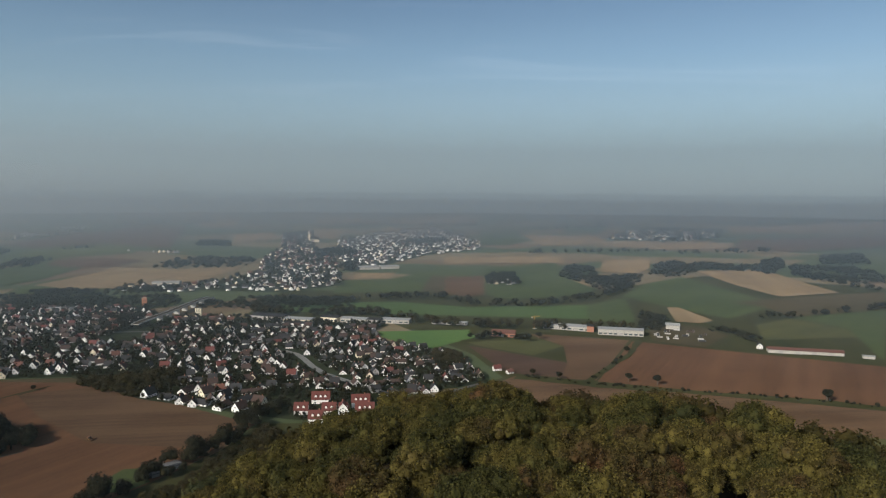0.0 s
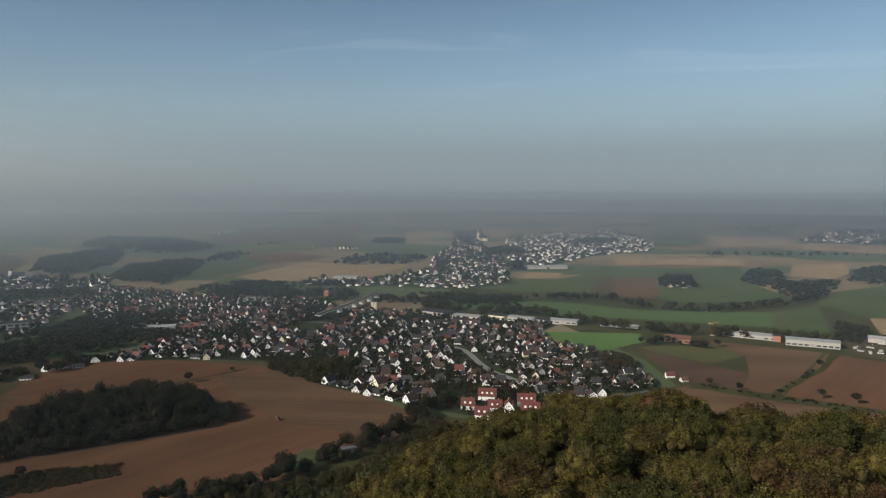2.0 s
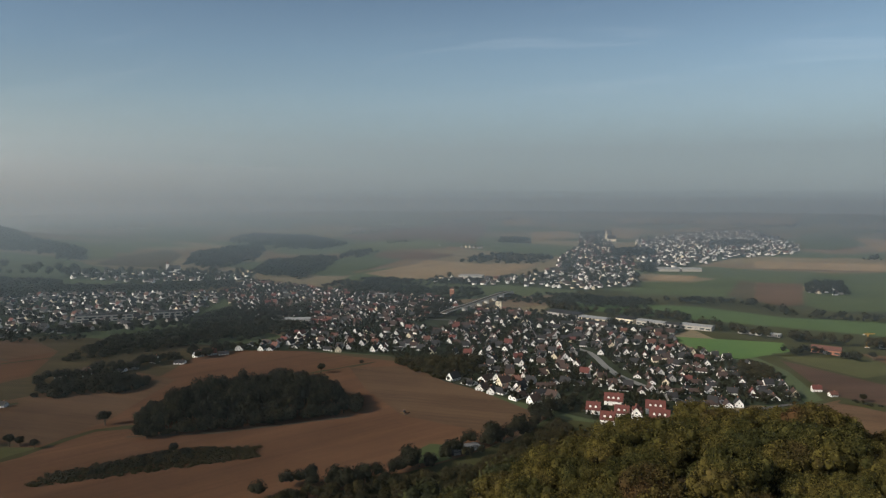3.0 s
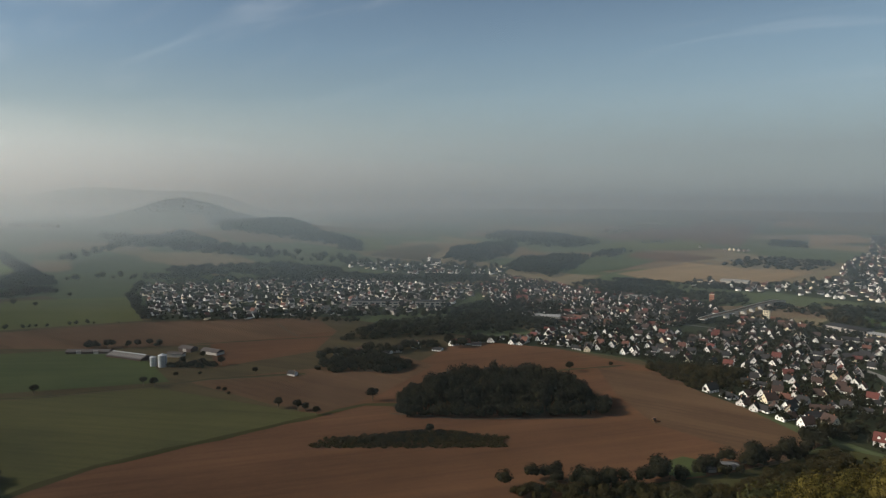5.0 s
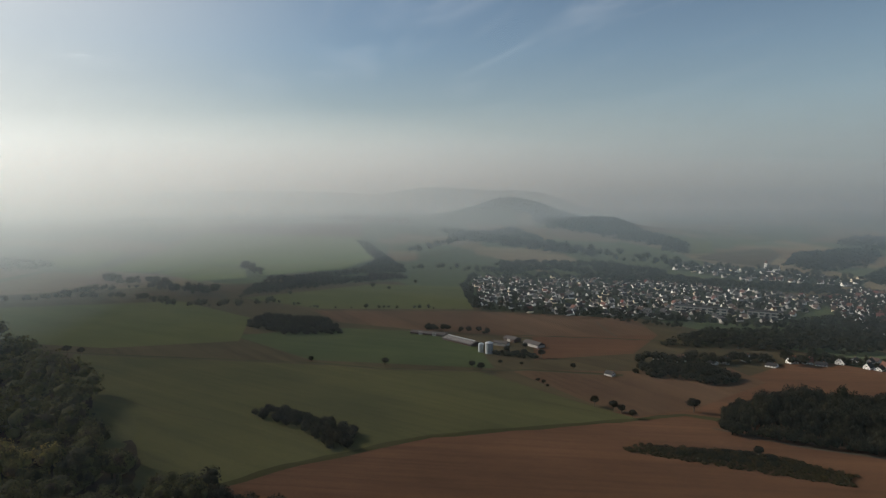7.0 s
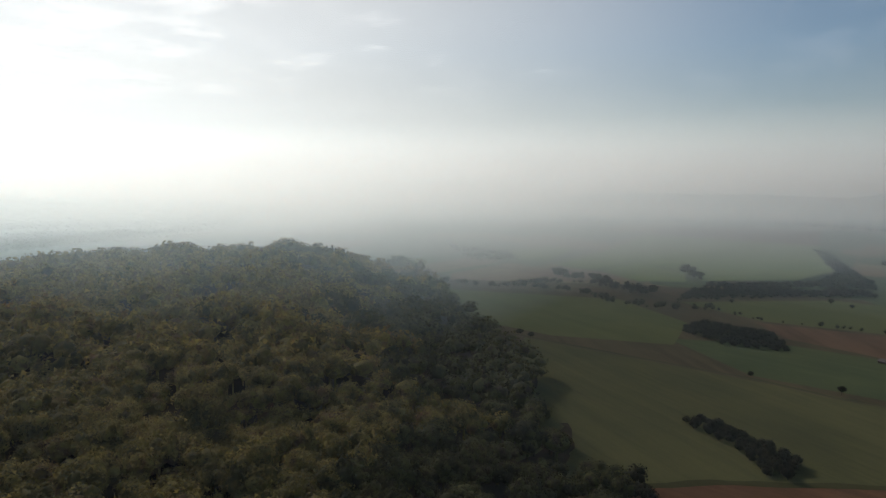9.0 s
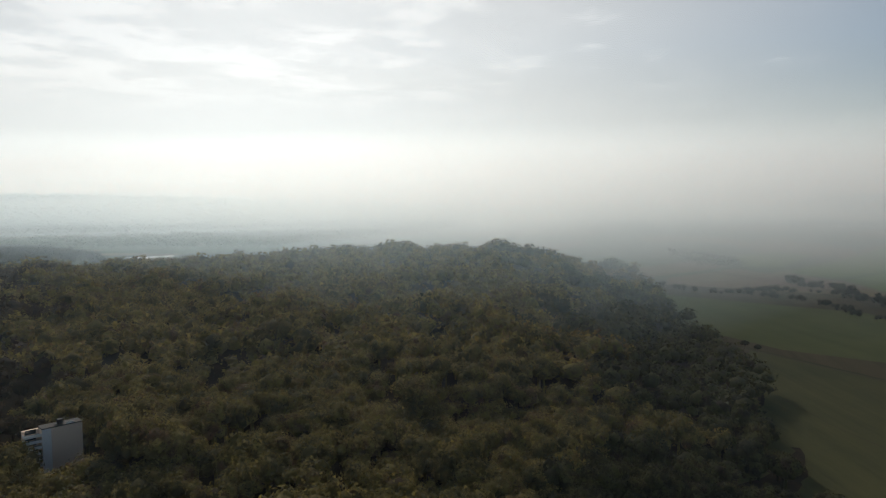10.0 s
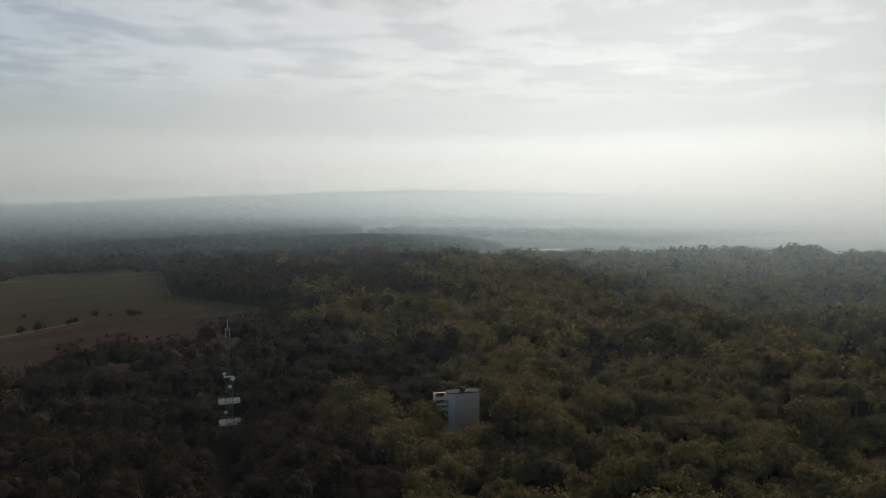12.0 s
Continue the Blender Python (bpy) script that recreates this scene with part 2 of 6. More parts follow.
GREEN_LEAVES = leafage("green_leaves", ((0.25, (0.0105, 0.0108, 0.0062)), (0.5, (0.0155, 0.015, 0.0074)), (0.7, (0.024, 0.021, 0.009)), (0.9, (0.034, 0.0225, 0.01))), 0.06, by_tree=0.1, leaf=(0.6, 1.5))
BARK = plain("bark", (0.09, 0.07, 0.05), 0.9)
BROWN = soil("ploughed_soil", (0.064, 0.0335, 0.0185), (0.097, 0.0505, 0.0285), 28, stripe=0.24)
BROWN_FAR = soil("ploughed_soil_across", (0.06202, 0.03701, 0.02201), (0.08905, 0.05502, 0.03301), 82)
DARK_SOIL = soil("fresh_soil", (0.0442, 0.0273, 0.0195), (0.065, 0.0403, 0.0286), 60)
FALLOW = soil("fallow_field", (0.0414, 0.0345, 0.01782), (0.0621, 0.0483, 0.02645), 70)
STUBBLE = soil("stubble", (0.1408, 0.1012, 0.05808), (0.1936, 0.1408, 0.0836), 12)
GRASS = soil("young_crop", (0.03731, 0.0501, 0.02079), (0.05543, 0.06716, 0.02718), 40, stripe=0.16)
LEA = soil("green_ley", (0.043, 0.068, 0.025), (0.058, 0.083, 0.03), 75, stripe=0.08)
MEADOW = soil("meadow_grass", (0.0552, 0.0989, 0.03105), (0.0736, 0.115, 0.03565), 75, stripe=0.06)
# Pasture green lightened: the brightness of far haze is mixed into it.
HAZED_GRASS = soil("hazed_slope_grass", (0.1, 0.13, 0.06), (0.125, 0.155, 0.07), 60, stripe=0.1)
OLIVE = soil("grown_over_field", (0.044, 0.0465, 0.0195), (0.066, 0.064, 0.026), 55, stripe=0.2)
PASTURE = soil("pasture", (0.056, 0.066, 0.024), (0.074, 0.08, 0.03), 50, stripe=0.15)
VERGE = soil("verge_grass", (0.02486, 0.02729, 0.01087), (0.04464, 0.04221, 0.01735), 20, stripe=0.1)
GARDEN = soil("garden_ground", (0.018, 0.022, 0.012), (0.03, 0.034, 0.018), 15, stripe=0.1, patch=0.05)
FOREST_FLOOR = soil("leaf_litter", (0.016, 0.013, 0.008), (0.028, 0.021, 0.012), 5, patch=0.06)
ASPHALT = plain("asphalt", (0.075, 0.073, 0.07), 0.9, 0.1)
TRACK = plain("gravel_track", (0.06, 0.046, 0.032), 1.0, 0.0)


def patchwork(name):
    """Far farmland: a quilt of fields, each with its own crop."""
    m, n, l, b = shader(name, 1.0, 0.0)
    b.inputs["Diffuse Roughness"].default_value = 0.5
    g = n.new("ShaderNodeNewGeometry").outputs["Position"]
    warp = n.new("ShaderNodeMapping")
    warp.inputs["Rotation"].default_value = (0, 0, 0.5)
    warp.inputs["Scale"].default_value = (1 / 330, 1 / 190, 0)
    l.new(g, warp.inputs[0])
    v = n.new("ShaderNodeTexVoronoi")
    v.distance = "CHEBYCHEV"
    v.inputs["Scale"].default_value = 1.0
    v.inputs["Randomness"].default_value = 0.75
    l.new(warp.outputs[0], v.inputs["Vector"])
    sep = n.new("ShaderNodeSeparateColor")
    l.new(v.outputs["Color"], sep.inputs[0])
    col = ramp_of(n, l, sep.outputs[0], ((0.0, (0.045, 0.06, 0.03)), (0.3, (0.055, 0.07, 0.036)), (0.46, (0.13, 0.083, 0.055)), (0.62, (0.165, 0.125, 0.08)), (0.74, (0.045, 0.06, 0.03)), (0.86, (0.15, 0.11, 0.07))))
    col.node.color_ramp.interpolation = "CONSTANT"
    f = noise_of(n, l, g, 0.02, 5)
    k = n.new("ShaderNodeMapRange")
    k.inputs[3].default_value, k.inputs[4].default_value = 0.0, 0.7
    l.new(f, k.inputs[0])
    col = mix_of(n, l, col, (0.06, 0.066, 0.034), k.outputs[0])
    l.new(col, b.inputs["Base Color"])
    return m


# ---------------------------------------------------------------- ground
def build_ground():
    na = 300
    rad = np.concatenate((np.linspace(0.0, 400, 60), np.linspace(410, 1400, 70), np.geomspace(1430, 4860, 60)))
    ang = np.linspace(0, 2 * np.pi, na, endpoint=False)
    X = (rad[:, None] * np.cos(ang)).ravel()
    Y = (rad[:, None] * np.sin(ang)).ravel()
    V = np.stack([X, Y, ground_z(X, Y)], 1)
    i, j = np.meshgrid(np.arange(len(rad) - 1), np.arange(na), indexing="ij")
    q = np.stack([i * na + j, (i + 1) * na + j, (i + 1) * na + (j + 1) % na, i * na + (j + 1) % na], -1).reshape(-1, 4)
    return tagged(link("ground", mesh_np("ground", V, q, True), patchwork("farmland")), "wide farmland plain with wooded hills in haze", "ground", kind="structure")


build_ground()


def inside(poly, x, y):
    c = False
    for (x0, y0), (x1, y1) in zip(poly, poly[1:] + poly[:1]):
        if (y0 > y) != (y1 > y) and x < (x1 - x0) * (y - y0) / (y1 - y0) + x0:
            c = not c
    return c


LIFT = [0.25]


def field(poly, material, label, name="field", grid=40.0, lift=None):
    """A field laid on the ground, a little higher than the one before it."""
    bm = bmesh.new()
    f = bm.faces.new([bm.verts.new((x, y, 0)) for x, y in poly])
    f.normal_update()
    if f.normal.z < 0:
        f.normal_flip()
    xs, ys = [p[0] for p in poly], [p[1] for p in poly]
    for lo, hi, ax in ((min(xs), max(xs), 0), (min(ys), max(ys), 1)):
        c = math.ceil(lo / grid) * grid
        while c < hi:
            co, no = [0, 0, 0], [0, 0, 0]
            co[ax], no[ax] = c, 1
            bmesh.ops.bisect_plane(bm, geom=bm.verts[:] + bm.edges[:] + bm.faces[:], plane_co=co, plane_no=no)
            c += grid
    bmesh.ops.triangulate(bm, faces=[f for f in bm.faces if len(f.verts) > 4])
    LIFT[0] += 0.006
    for v in bm.verts:
        v.co.z = gz(v.co.x, v.co.y) + (LIFT[0] if lift is None else lift)
    ob = part(name, bm, material, None)
    return tagged(ob, label, "field", kind="structure")


def strip(name, pts, width, material, label, category="path", lift=0.62, wobble=0.0):
    """A road, track or verge that follows a line of points."""
    P = [Vector(p) for p in pts]
    fine = []
    for a, b in zip(P, P[1:]):
        k = max(2, int((b - a).length / 12))
        fine += [a.lerp(b, i / k) for i in range(k)]
    fine.append(P[-1])
    bm = bmesh.new()
    last = None
    for i, p in enumerate(fine):
        d = (fine[min(i + 1, len(fine) - 1)] - fine[max(i - 1, 0)]).normalized()
        nrm = Vector((-d.y, d.x)) * width / 2 * (1 + rnd(-wobble, wobble))
        off = Vector((-d.y, d.x)) * rnd(-wobble, wobble) * width / 2
        row = [bm.verts.new((q.x, q.y, gz(q.x, q.y) + lift)) for q in (p + nrm + off, p - nrm + off)]
        if last:
            bm.faces.new((last[0], last[1], row[1], row[0]))
        last = row
    bmesh.ops.recalc_face_normals(bm, faces=bm.faces)
    for f in bm.faces:
        f.normal_update()
        if f.normal.z < 0:
            f.normal_flip()
    return tagged(part(name, bm, material, None), label, category, kind="structure")

# ---------------------------------------------------------------- fields
field([(-340, -70), (-220, 300), (-240, 560), (-480, 520), (-700, 480), (-860, 330), (-1080, 300), (-1150, 0), (-1120, -330), (-900, -250), (-560, -90)], FALLOW, "dull fallow land between the fields")
field([(-60, 440), (60, 380), (300, 300), (520, 250), (800, 560), (900, 1000), (500, 1300), (200, 1050), (-240, 1060), (-240, 830), (-60, 800), (30, 640), (50, 560)], VERGE, "rough grass between the fields")
field([(-80, 745), (30, 760), (35, 720), (-10, 665), (-50, 700)], MEADOW, "bright green meadow beside the village")
field([(25, 680), (115, 610), (100, 560), (55, 575)], DARK_SOIL, "dark freshly ploughed field")
field([(90, 742), (193, 710), (125, 553), (98, 558), (112, 612), (120, 680)], BROWN_FAR, "light brown ploughed field")
field([(25, 695), (100, 715), (120, 680), (85, 640), (35, 680)], OLIVE, "dull green strip of grass")
field([(195, 705), (400, 600), (640, 420), (520, 330), (315, 485), (125, 550)], BROWN, "wide reddish brown ploughed field")
field([(30, 525), (60, 565), (120, 540), (310, 478), (520, 320), (420, 200), (255, 300), (150, 400), (45, 435)], BROWN_FAR, "brown ploughed field at the foot of the hill")
field([(-708, 1035), (-829, 1254), (-838, 1410), (-801, 1509), (-716, 1418), (-671, 1150)], GRASS, "green field by the wood", grid=120.0, lift=0.90)
field([(-644, 1092), (-628, 1247), (-646, 1361), (-522, 1328), (-396, 1377), (-403, 1141), (-496, 1061), (-572, 1057)], STUBBLE, "wide tan field behind the houses", grid=120.0, lift=0.92)
field([(-633, 991), (-662, 1113), (-650, 1202), (-519, 1129), (-505, 1041)], GRASS, "green field along the tree belt")
field([(-797, 1393), (-838, 1509), (-738, 1556), (-638, 1499), (-655, 1381), (-731, 1355)], BROWN_FAR, "reddish brown field on the plain", grid=120.0, lift=0.96)
field([(-996, 1565), (-1022, 1842), (-892, 2024), (-746, 1690), (-886, 1573)], PASTURE, "pale green field on the plain", grid=120.0, lift=0.98)
field([(-1199, 1885), (-1238, 2110), (-1285, 2919), (-1119, 3046), (-719, 1831), (-965, 1971), (-1058, 1801)], BROWN_FAR, "broad brown field on the far plain", grid=120.0, lift=1.00)
field([(-618, 2052), (-741, 2461), (-635, 2582), (-509, 2214)], STUBBLE, "tan plot beside a square wood", grid=120.0, lift=1.02)
field([(-461, 2334), (-523, 2887), (-368, 2776), (-346, 2205)], STUBBLE, "tan slope behind the church", grid=120.0, lift=1.04)
field([(-292, 2703), (-229, 3025), (-144, 2894), (-181, 2678)], STUBBLE, "tan strip above the far town", grid=120.0, lift=1.06)
field([(113, 2032), (144, 2681), (277, 2698), (261, 2190), (193, 2039)], GRASS, "green field beside the far town", grid=120.0, lift=1.08)
field([(286, 2587), (549, 2450), (509, 2116), (288, 2005)], STUBBLE, "wide tan field on the far plain", grid=120.0, lift=1.10)
field([(2, 1471), (5, 1628), (280, 1664), (267, 1514)], STUBBLE, "long tan strip of plots", grid=120.0, lift=1.12)
field([(-170, 1208), (-151, 1295), (-88, 1308), (-92, 1220)], STUBBLE, "tan plot by the white halls")
field([(-162, 1030), (-176, 1184), (-91, 1204), (-25, 1340), (63, 1366), (67, 1272), (3, 1251), (-20, 1067), (-71, 1052)], GRASS, "green plots in front of the far town")
field([(-33, 1066), (-19, 1267), (5, 1251), (1, 1049)], FALLOW, "dull plot with narrow beds")
field([(2, 1038), (7, 1243), (74, 1264), (63, 1029), (39, 1005)], BROWN_FAR, "reddish brown plot among green ones")
field([(64, 1018), (86, 1409), (246, 1501), (215, 1263), (244, 1081), (180, 1012), (94, 976)], GRASS, "green field round a hamlet", grid=120.0, lift=1.22)
field([(219, 1239), (250, 1240), (241, 1127), (218, 1125)], STUBBLE, "small tan plot by a wood")
field([(303, 1333), (362, 1573), (480, 1608), (421, 1411), (373, 1318)], STUBBLE, "tan field between woods", grid=120.0, lift=1.26)
field([(-215, 868), (-215, 932), (-64, 953), (35, 914), (197, 936), (175, 829), (81, 840), (-58, 855)], LEA, "long green meadow behind the works")
field([(172, 818), (197, 936), (265, 1005), (237, 854), (223, 801)], GRASS, "dark green field")
field([(263, 1016), (340, 1167), (436, 1268), (461, 1003), (438, 927), (349, 839), (336, 859), (302, 931)], GRASS, "wide green field between hedges")
field([(496, 1364), (648, 1404), (626, 1245), (612, 1068), (498, 1021), (487, 1154)], STUBBLE, "wide pale stubble field", grid=120.0, lift=1.34)
field([(402, 969), (501, 1011), (693, 1085), (589, 920), (432, 854), (437, 923)], FALLOW, "olive brown field")
field([(365, 800), (426, 843), (457, 776), (445, 733), (333, 715)], OLIVE, "pale grass behind the long shed")
field([(431, 850), (586, 915), (404, 627), (416, 663), (460, 780)], GRASS, "dark green field by the long shed")
field([(299, 921), (315, 922), (325, 827), (303, 808), (277, 818)], STUBBLE, "pale stubble wedge by the yard")
field([(454, 2020), (559, 2248), (915, 2181), (802, 1949), (610, 1893)], STUBBLE, "far tan strip", grid=120.0, lift=1.44)
field([(1330, 3307), (2393, 3778), (2015, 3178), (1126, 2689)], STUBBLE, "far tan slope", grid=120.0, lift=1.46)
field([(827, 1971), (1004, 2349), (1679, 2647), (1307, 2057), (935, 1866)], BROWN_FAR, "far brown slope", grid=120.0, lift=1.48)
field([(478, 2723), (590, 3367), (774, 3225), (597, 2662)], GRASS, "far green strip", grid=120.0, lift=1.50)
field([(-587, 3241), (-657, 3802), (218, 4054), (156, 3420)], STUBBLE, "farthest tan strip", grid=120.0, lift=1.52)
field([(-1022, 2909), (-1164, 3393), (-1043, 3545), (-889, 2978)], STUBBLE, "farthest pale strip", grid=120.0, lift=1.54)
field([(-1406, 1062), (-1705, 1298), (-1568, 1343), (-1303, 1123), (-1306, 1053)], PASTURE, "pale green clearing between far woods", grid=120.0, lift=1.56)
field([(-1303, 1123), (-1367, 1343), (-1223, 1236), (-1039, 1005), (-1216, 993)], FALLOW, "brownish field between far woods", grid=120.0, lift=1.58)
field([(-1336, 882), (-1676, 1108), (-1441, 1074), (-1270, 1017), (-1180, 920)], GRASS, "dull green field on the far plain", grid=120.0, lift=1.60)
field([(-330, -60), (-392, 60), (-400, 130), (-398, 215), (-390, 300), (-395, 335), (-510, 250), (-470, 330), (-435, 415), (-460, 485), (-420, 535), (-305, 535), (-250, 535), (-225, 490), (-120, 440), (-140, 365), (-150, 280), (-160, 180)], BROWN, "wide brown ploughed field round the copse", grid=10.0)
field([(-310, 500), (-250, 535), (-215, 500), (-120, 440), (-130, 395), (-210, 405), (-265, 450)], BROWN_FAR, "brown field beside the village")
field([(-700, -110), (-565, 130), (-520, 215), (-450, 238), (-400, 256), (-376, 267), (-381, 215), (-386, 180), (-391, 130), (-386, 100), (-373, 40), (-332, -58), (-555, -100)], OLIVE, "olive green grown over field")
field([(-735, 30), (-735, 145), (-680, 235), (-595, 245), (-525, 230), (-605, 90)], GRASS, "dark green crop field")
field([(-985, 55), (-1060, 260), (-985, 375), (-795, 320), (-865, 140)], PASTURE, "light green pasture by the estate")
field([(-855, 130), (-785, 315), (-675, 470), (-590, 440), (-625, 315), (-680, 235), (-770, 145)], BROWN_FAR, "brown field below the estate")
field([(-625, 315), (-590, 440), (-530, 370), (-540, 275)], BROWN, "brown field by the farm")
field([(-515, 240), (-480, 330), (-460, 415), (-415, 410), (-380, 315), (-380, 270), (-415, 255)], BROWN_FAR, "reddish brown field with a lone tree")
field([(-1010, -285), (-985, -25), (-830, 55), (-705, 35), (-715, -85), (-785, -195)], PASTURE, "green crop field along the wood")
# fields on the hazy slopes, the haze's brightness put into their greens
field([(-1650, -295), (-1775, -225), (-1730, -150), (-1445, -185), (-1465, -250)], HAZED_GRASS, "light green field on the slope", lift=3.0)
field([(-1385, -165), (-2140, 25), (-1920, 430), (-1430, 350), (-1270, 255), (-1210, 100), (-1315, 85), (-1515, -5), (-1315, -75)], HAZED_GRASS, "wide green field on the slope", lift=3.0)
field([(-1305, -70), (-1495, -5), (-1315, 80), (-1190, 75), (-1170, 0)], HAZED_GRASS, "pale green plot on the slope", lift=3.01)
field([(-2140, 25), (-2505, 120), (-2335, 530), (-1920, 430)], BROWN_FAR, "reddish brown field under the terrace", lift=3.0)
field([(115, -965), (-65, -990), (-60, -785), (-130, -670), (-115, -630), (5, -675), (75, -620), (220, -560), (300, -900)], FALLOW, "yellowish green field on the plateau", grid=12.0)
field([(200, -540), (75, -610), (5, -670), (-115, -625), (-75, -505), (0, -470), (150, -420)], DARK_SOIL, "dark ploughed field on the plateau", grid=12.0)

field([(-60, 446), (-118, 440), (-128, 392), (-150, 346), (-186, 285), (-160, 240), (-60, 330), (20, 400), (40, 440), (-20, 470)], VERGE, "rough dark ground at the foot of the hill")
field([(-300, 60), (-330, -4), (-545, -74), (-900, -249), (-1100, -334), (-1290, -420), (-1250, -700), (-900, -1080), (-500, -1300), (-70, -1390), (-66, -1000), (-62, -785), (-132, -668), (-117, -605), (-77, -500), (0, -465), (160, -415), (330, -400), (330, 0), (0, 60)], FOREST_FLOOR, "leaf litter under the wood", "forest_floor", 30)
field([(-160, 60), (-190, 150), (-150, 260), (-90, 330), (20, 340), (130, 320), (260, 230), (300, 100), (200, 40)], FOREST_FLOOR, "leaf litter under the hill wood", "forest_floor", 15)
VILLAGE = [(-218, 493), (-123, 457), (-90, 448), (-40, 500), (38, 545), (10, 640), (-50, 690), (-80, 745), (-60, 785), (-230, 820), (-330, 830), (-420, 900), (-560, 880), (-775, 935), (-700, 780), (-560, 660), (-450, 640), (-430, 560), (-463, 502), (-356, 545), (-300, 552)]
ESTATE = [(-1091, 436), (-789, 328), (-686, 450), (-588, 597), (-697, 805), (-969, 695)]
HAMLET = [(-1092, 824), (-900, 830), (-775, 935), (-830, 1020), (-1150, 900)]
ROW = [(-492, 1043), (-493, 1094), (-400, 1119), (-371, 1188), (-347, 1320), (-198, 1330), (-159, 1126), (-239, 1037), (-373, 1055), (-372, 1031)]
TOWN = [(-283, 1871), (-317, 2130), (-262, 2420), (-142, 2763), (-8, 2913), (115, 2126), (102, 1886), (-45, 1669), (-121, 1440), (-167, 1437), (-232, 1555)]
CORE = [(-352, 1339), (-410, 1611), (-427, 1858), (-571, 2483), (-482, 2602), (-344, 1866), (-272, 1729), (-214, 1433), (-209, 1329)]
FAR_TOWN = [(561, 2331), (740, 2797), (888, 2990), (1159, 2851), (884, 2337), (729, 2265)]
for poly, lab in ((VILLAGE, "gardens and yards of the village"), (ESTATE, "gardens of the housing estate"), (HAMLET, "gardens of the far houses"), (ROW, "gardens along the road"), (TOWN, "gardens of the far town"), (CORE, "gardens of the old town"), (FAR_TOWN, "gardens of the farthest town")):
    field(poly, GARDEN, lab, "village_ground", 80)


# ---------------------------------------------------------------- trees
def ico(sub):
    bm = bmesh.new()
    bmesh.ops.create_icosphere(bm, subdivisions=sub, radius=1)
    V = np.array([v.co[:] for v in bm.verts])
    F = np.array([[v.index for v in f.verts] for f in bm.faces])
    bm.free()
    return V, F


ICO1, ICO2 = ico(1), ico(2)


def crown_arrays(rng, rx, rz, lobes, leaves, size, core=1, small=1.0, tilt=0.75, body=0.74):
    """A crown round (0, 0, 0): lobes of leaf sprays round dark inner cores. Returns corners, triangles, quads."""
    C = [np.array([0, 0, 0.1 * rz])]
    R = [0.72]
    for i in range(lobes):
        a, e = 2 * np.pi * (i + rng.uniform(-0.3, 0.3)) / lobes * 2.4, rng.uniform(-0.35, 0.95)
        k = rng.uniform(0.45, 0.62) / small ** 0.5
        C.append(np.array([np.cos(a) * np.cos(e) * rx * k, np.sin(a) * np.cos(e) * rx * k, np.sin(e) * rz * k]))
        R.append(rng.uniform(0.36, 0.52) * small)
    V, T, Q = [], [], []
    n = 0
    cv, cf = ICO1 if core == 1 else ICO2
    for c, r in zip(C, R):
        s = np.array([rx, rx, rz]) * r * body
        jit = 1 + 0.1 * rng.standard_normal((len(cv), 1))
        V.append(cv * jit * s + c)
        T.append(cf + n)
        n += len(cv)
    w = np.array(R) ** 2
    pick = rng.choice(len(C), leaves, p=w / w.sum())
    d = rng.standard_normal((leaves, 3))
    d[:, 2] = np.where(d[:, 2] < -0.4, -d[:, 2], d[:, 2])
    d /= np.linalg.norm(d, axis=1, keepdims=True)
    Rk = np.array(R)[pick, None]
    P = np.array(C)[pick] + d * np.array([rx, rx, rz]) * Rk * rng.uniform(0.8, 1.16, (leaves, 1))
    nr = d + tilt * rng.standard_normal((leaves, 3))
    nr /= np.linalg.norm(nr, axis=1, keepdims=True)
    t = np.cross(nr, rng.standard_normal((leaves, 3)))
    t /= np.linalg.norm(t, axis=1, keepdims=True)
    u = np.cross(nr, t)
    sz = size * rng.uniform(0.6, 1.35, (leaves, 1))
    spray = np.stack([P + t * sz, P - t * sz * 0.6 + u * sz * 0.8, P - t * sz * 0.5 - u * sz * 0.8 + nr * sz * 0.3], 1)
    V.append(spray.reshape(-1, 3))
    T.append(np.arange(leaves * 3).reshape(-1, 3) + n)
    return np.concatenate(V), np.concatenate(T), np.zeros((0, 4), int)


rng = np.random.default_rng(7)
NEAR_CROWNS = [crown_arrays(rng, 7.4, 6.2 + 0.6 * i, 46 + 3 * i, 6400, 0.24, small=0.5, tilt=0.4) for i in range(5)]
BIG_CROWNS = [crown_arrays(rng, 1.0, rng.uniform(0.85, 1.05), 12, 620, 0.066, small=0.76, tilt=0.42, body=0.8) for i in range(7)]
TINY_CROWNS = [crown_arrays(rng, 1.0, 1.0, 0, 14, 0.3) for i in range(4)]
MID_CROWNS = [crown_arrays(rng, 1.0, rng.uniform(0.8, 1.0), 7, 330, 0.08) for i in range(6)]
FAR_CROWNS = [crown_arrays(rng, 1.0, rng.uniform(0.8, 1.05), 1, 40, 0.2) for i in range(6)]
DOME_CROWNS = [crown_arrays(rng, 1.2, 1.15, 0, 28, 0.2) for i in range(6)]
CONES = []
for i in range(3):
    V, F = ICO2
    V = V.copy()
    taper = np.clip((1 - V[:, 2:3]) / 2, 0.04, 1)
    V[:, :2] *= taper * (1 + 0.22 * rng.standard_normal((len(V), 1))) * 1.25
    CONES.append((V, F, np.zeros((0, 4), int)))


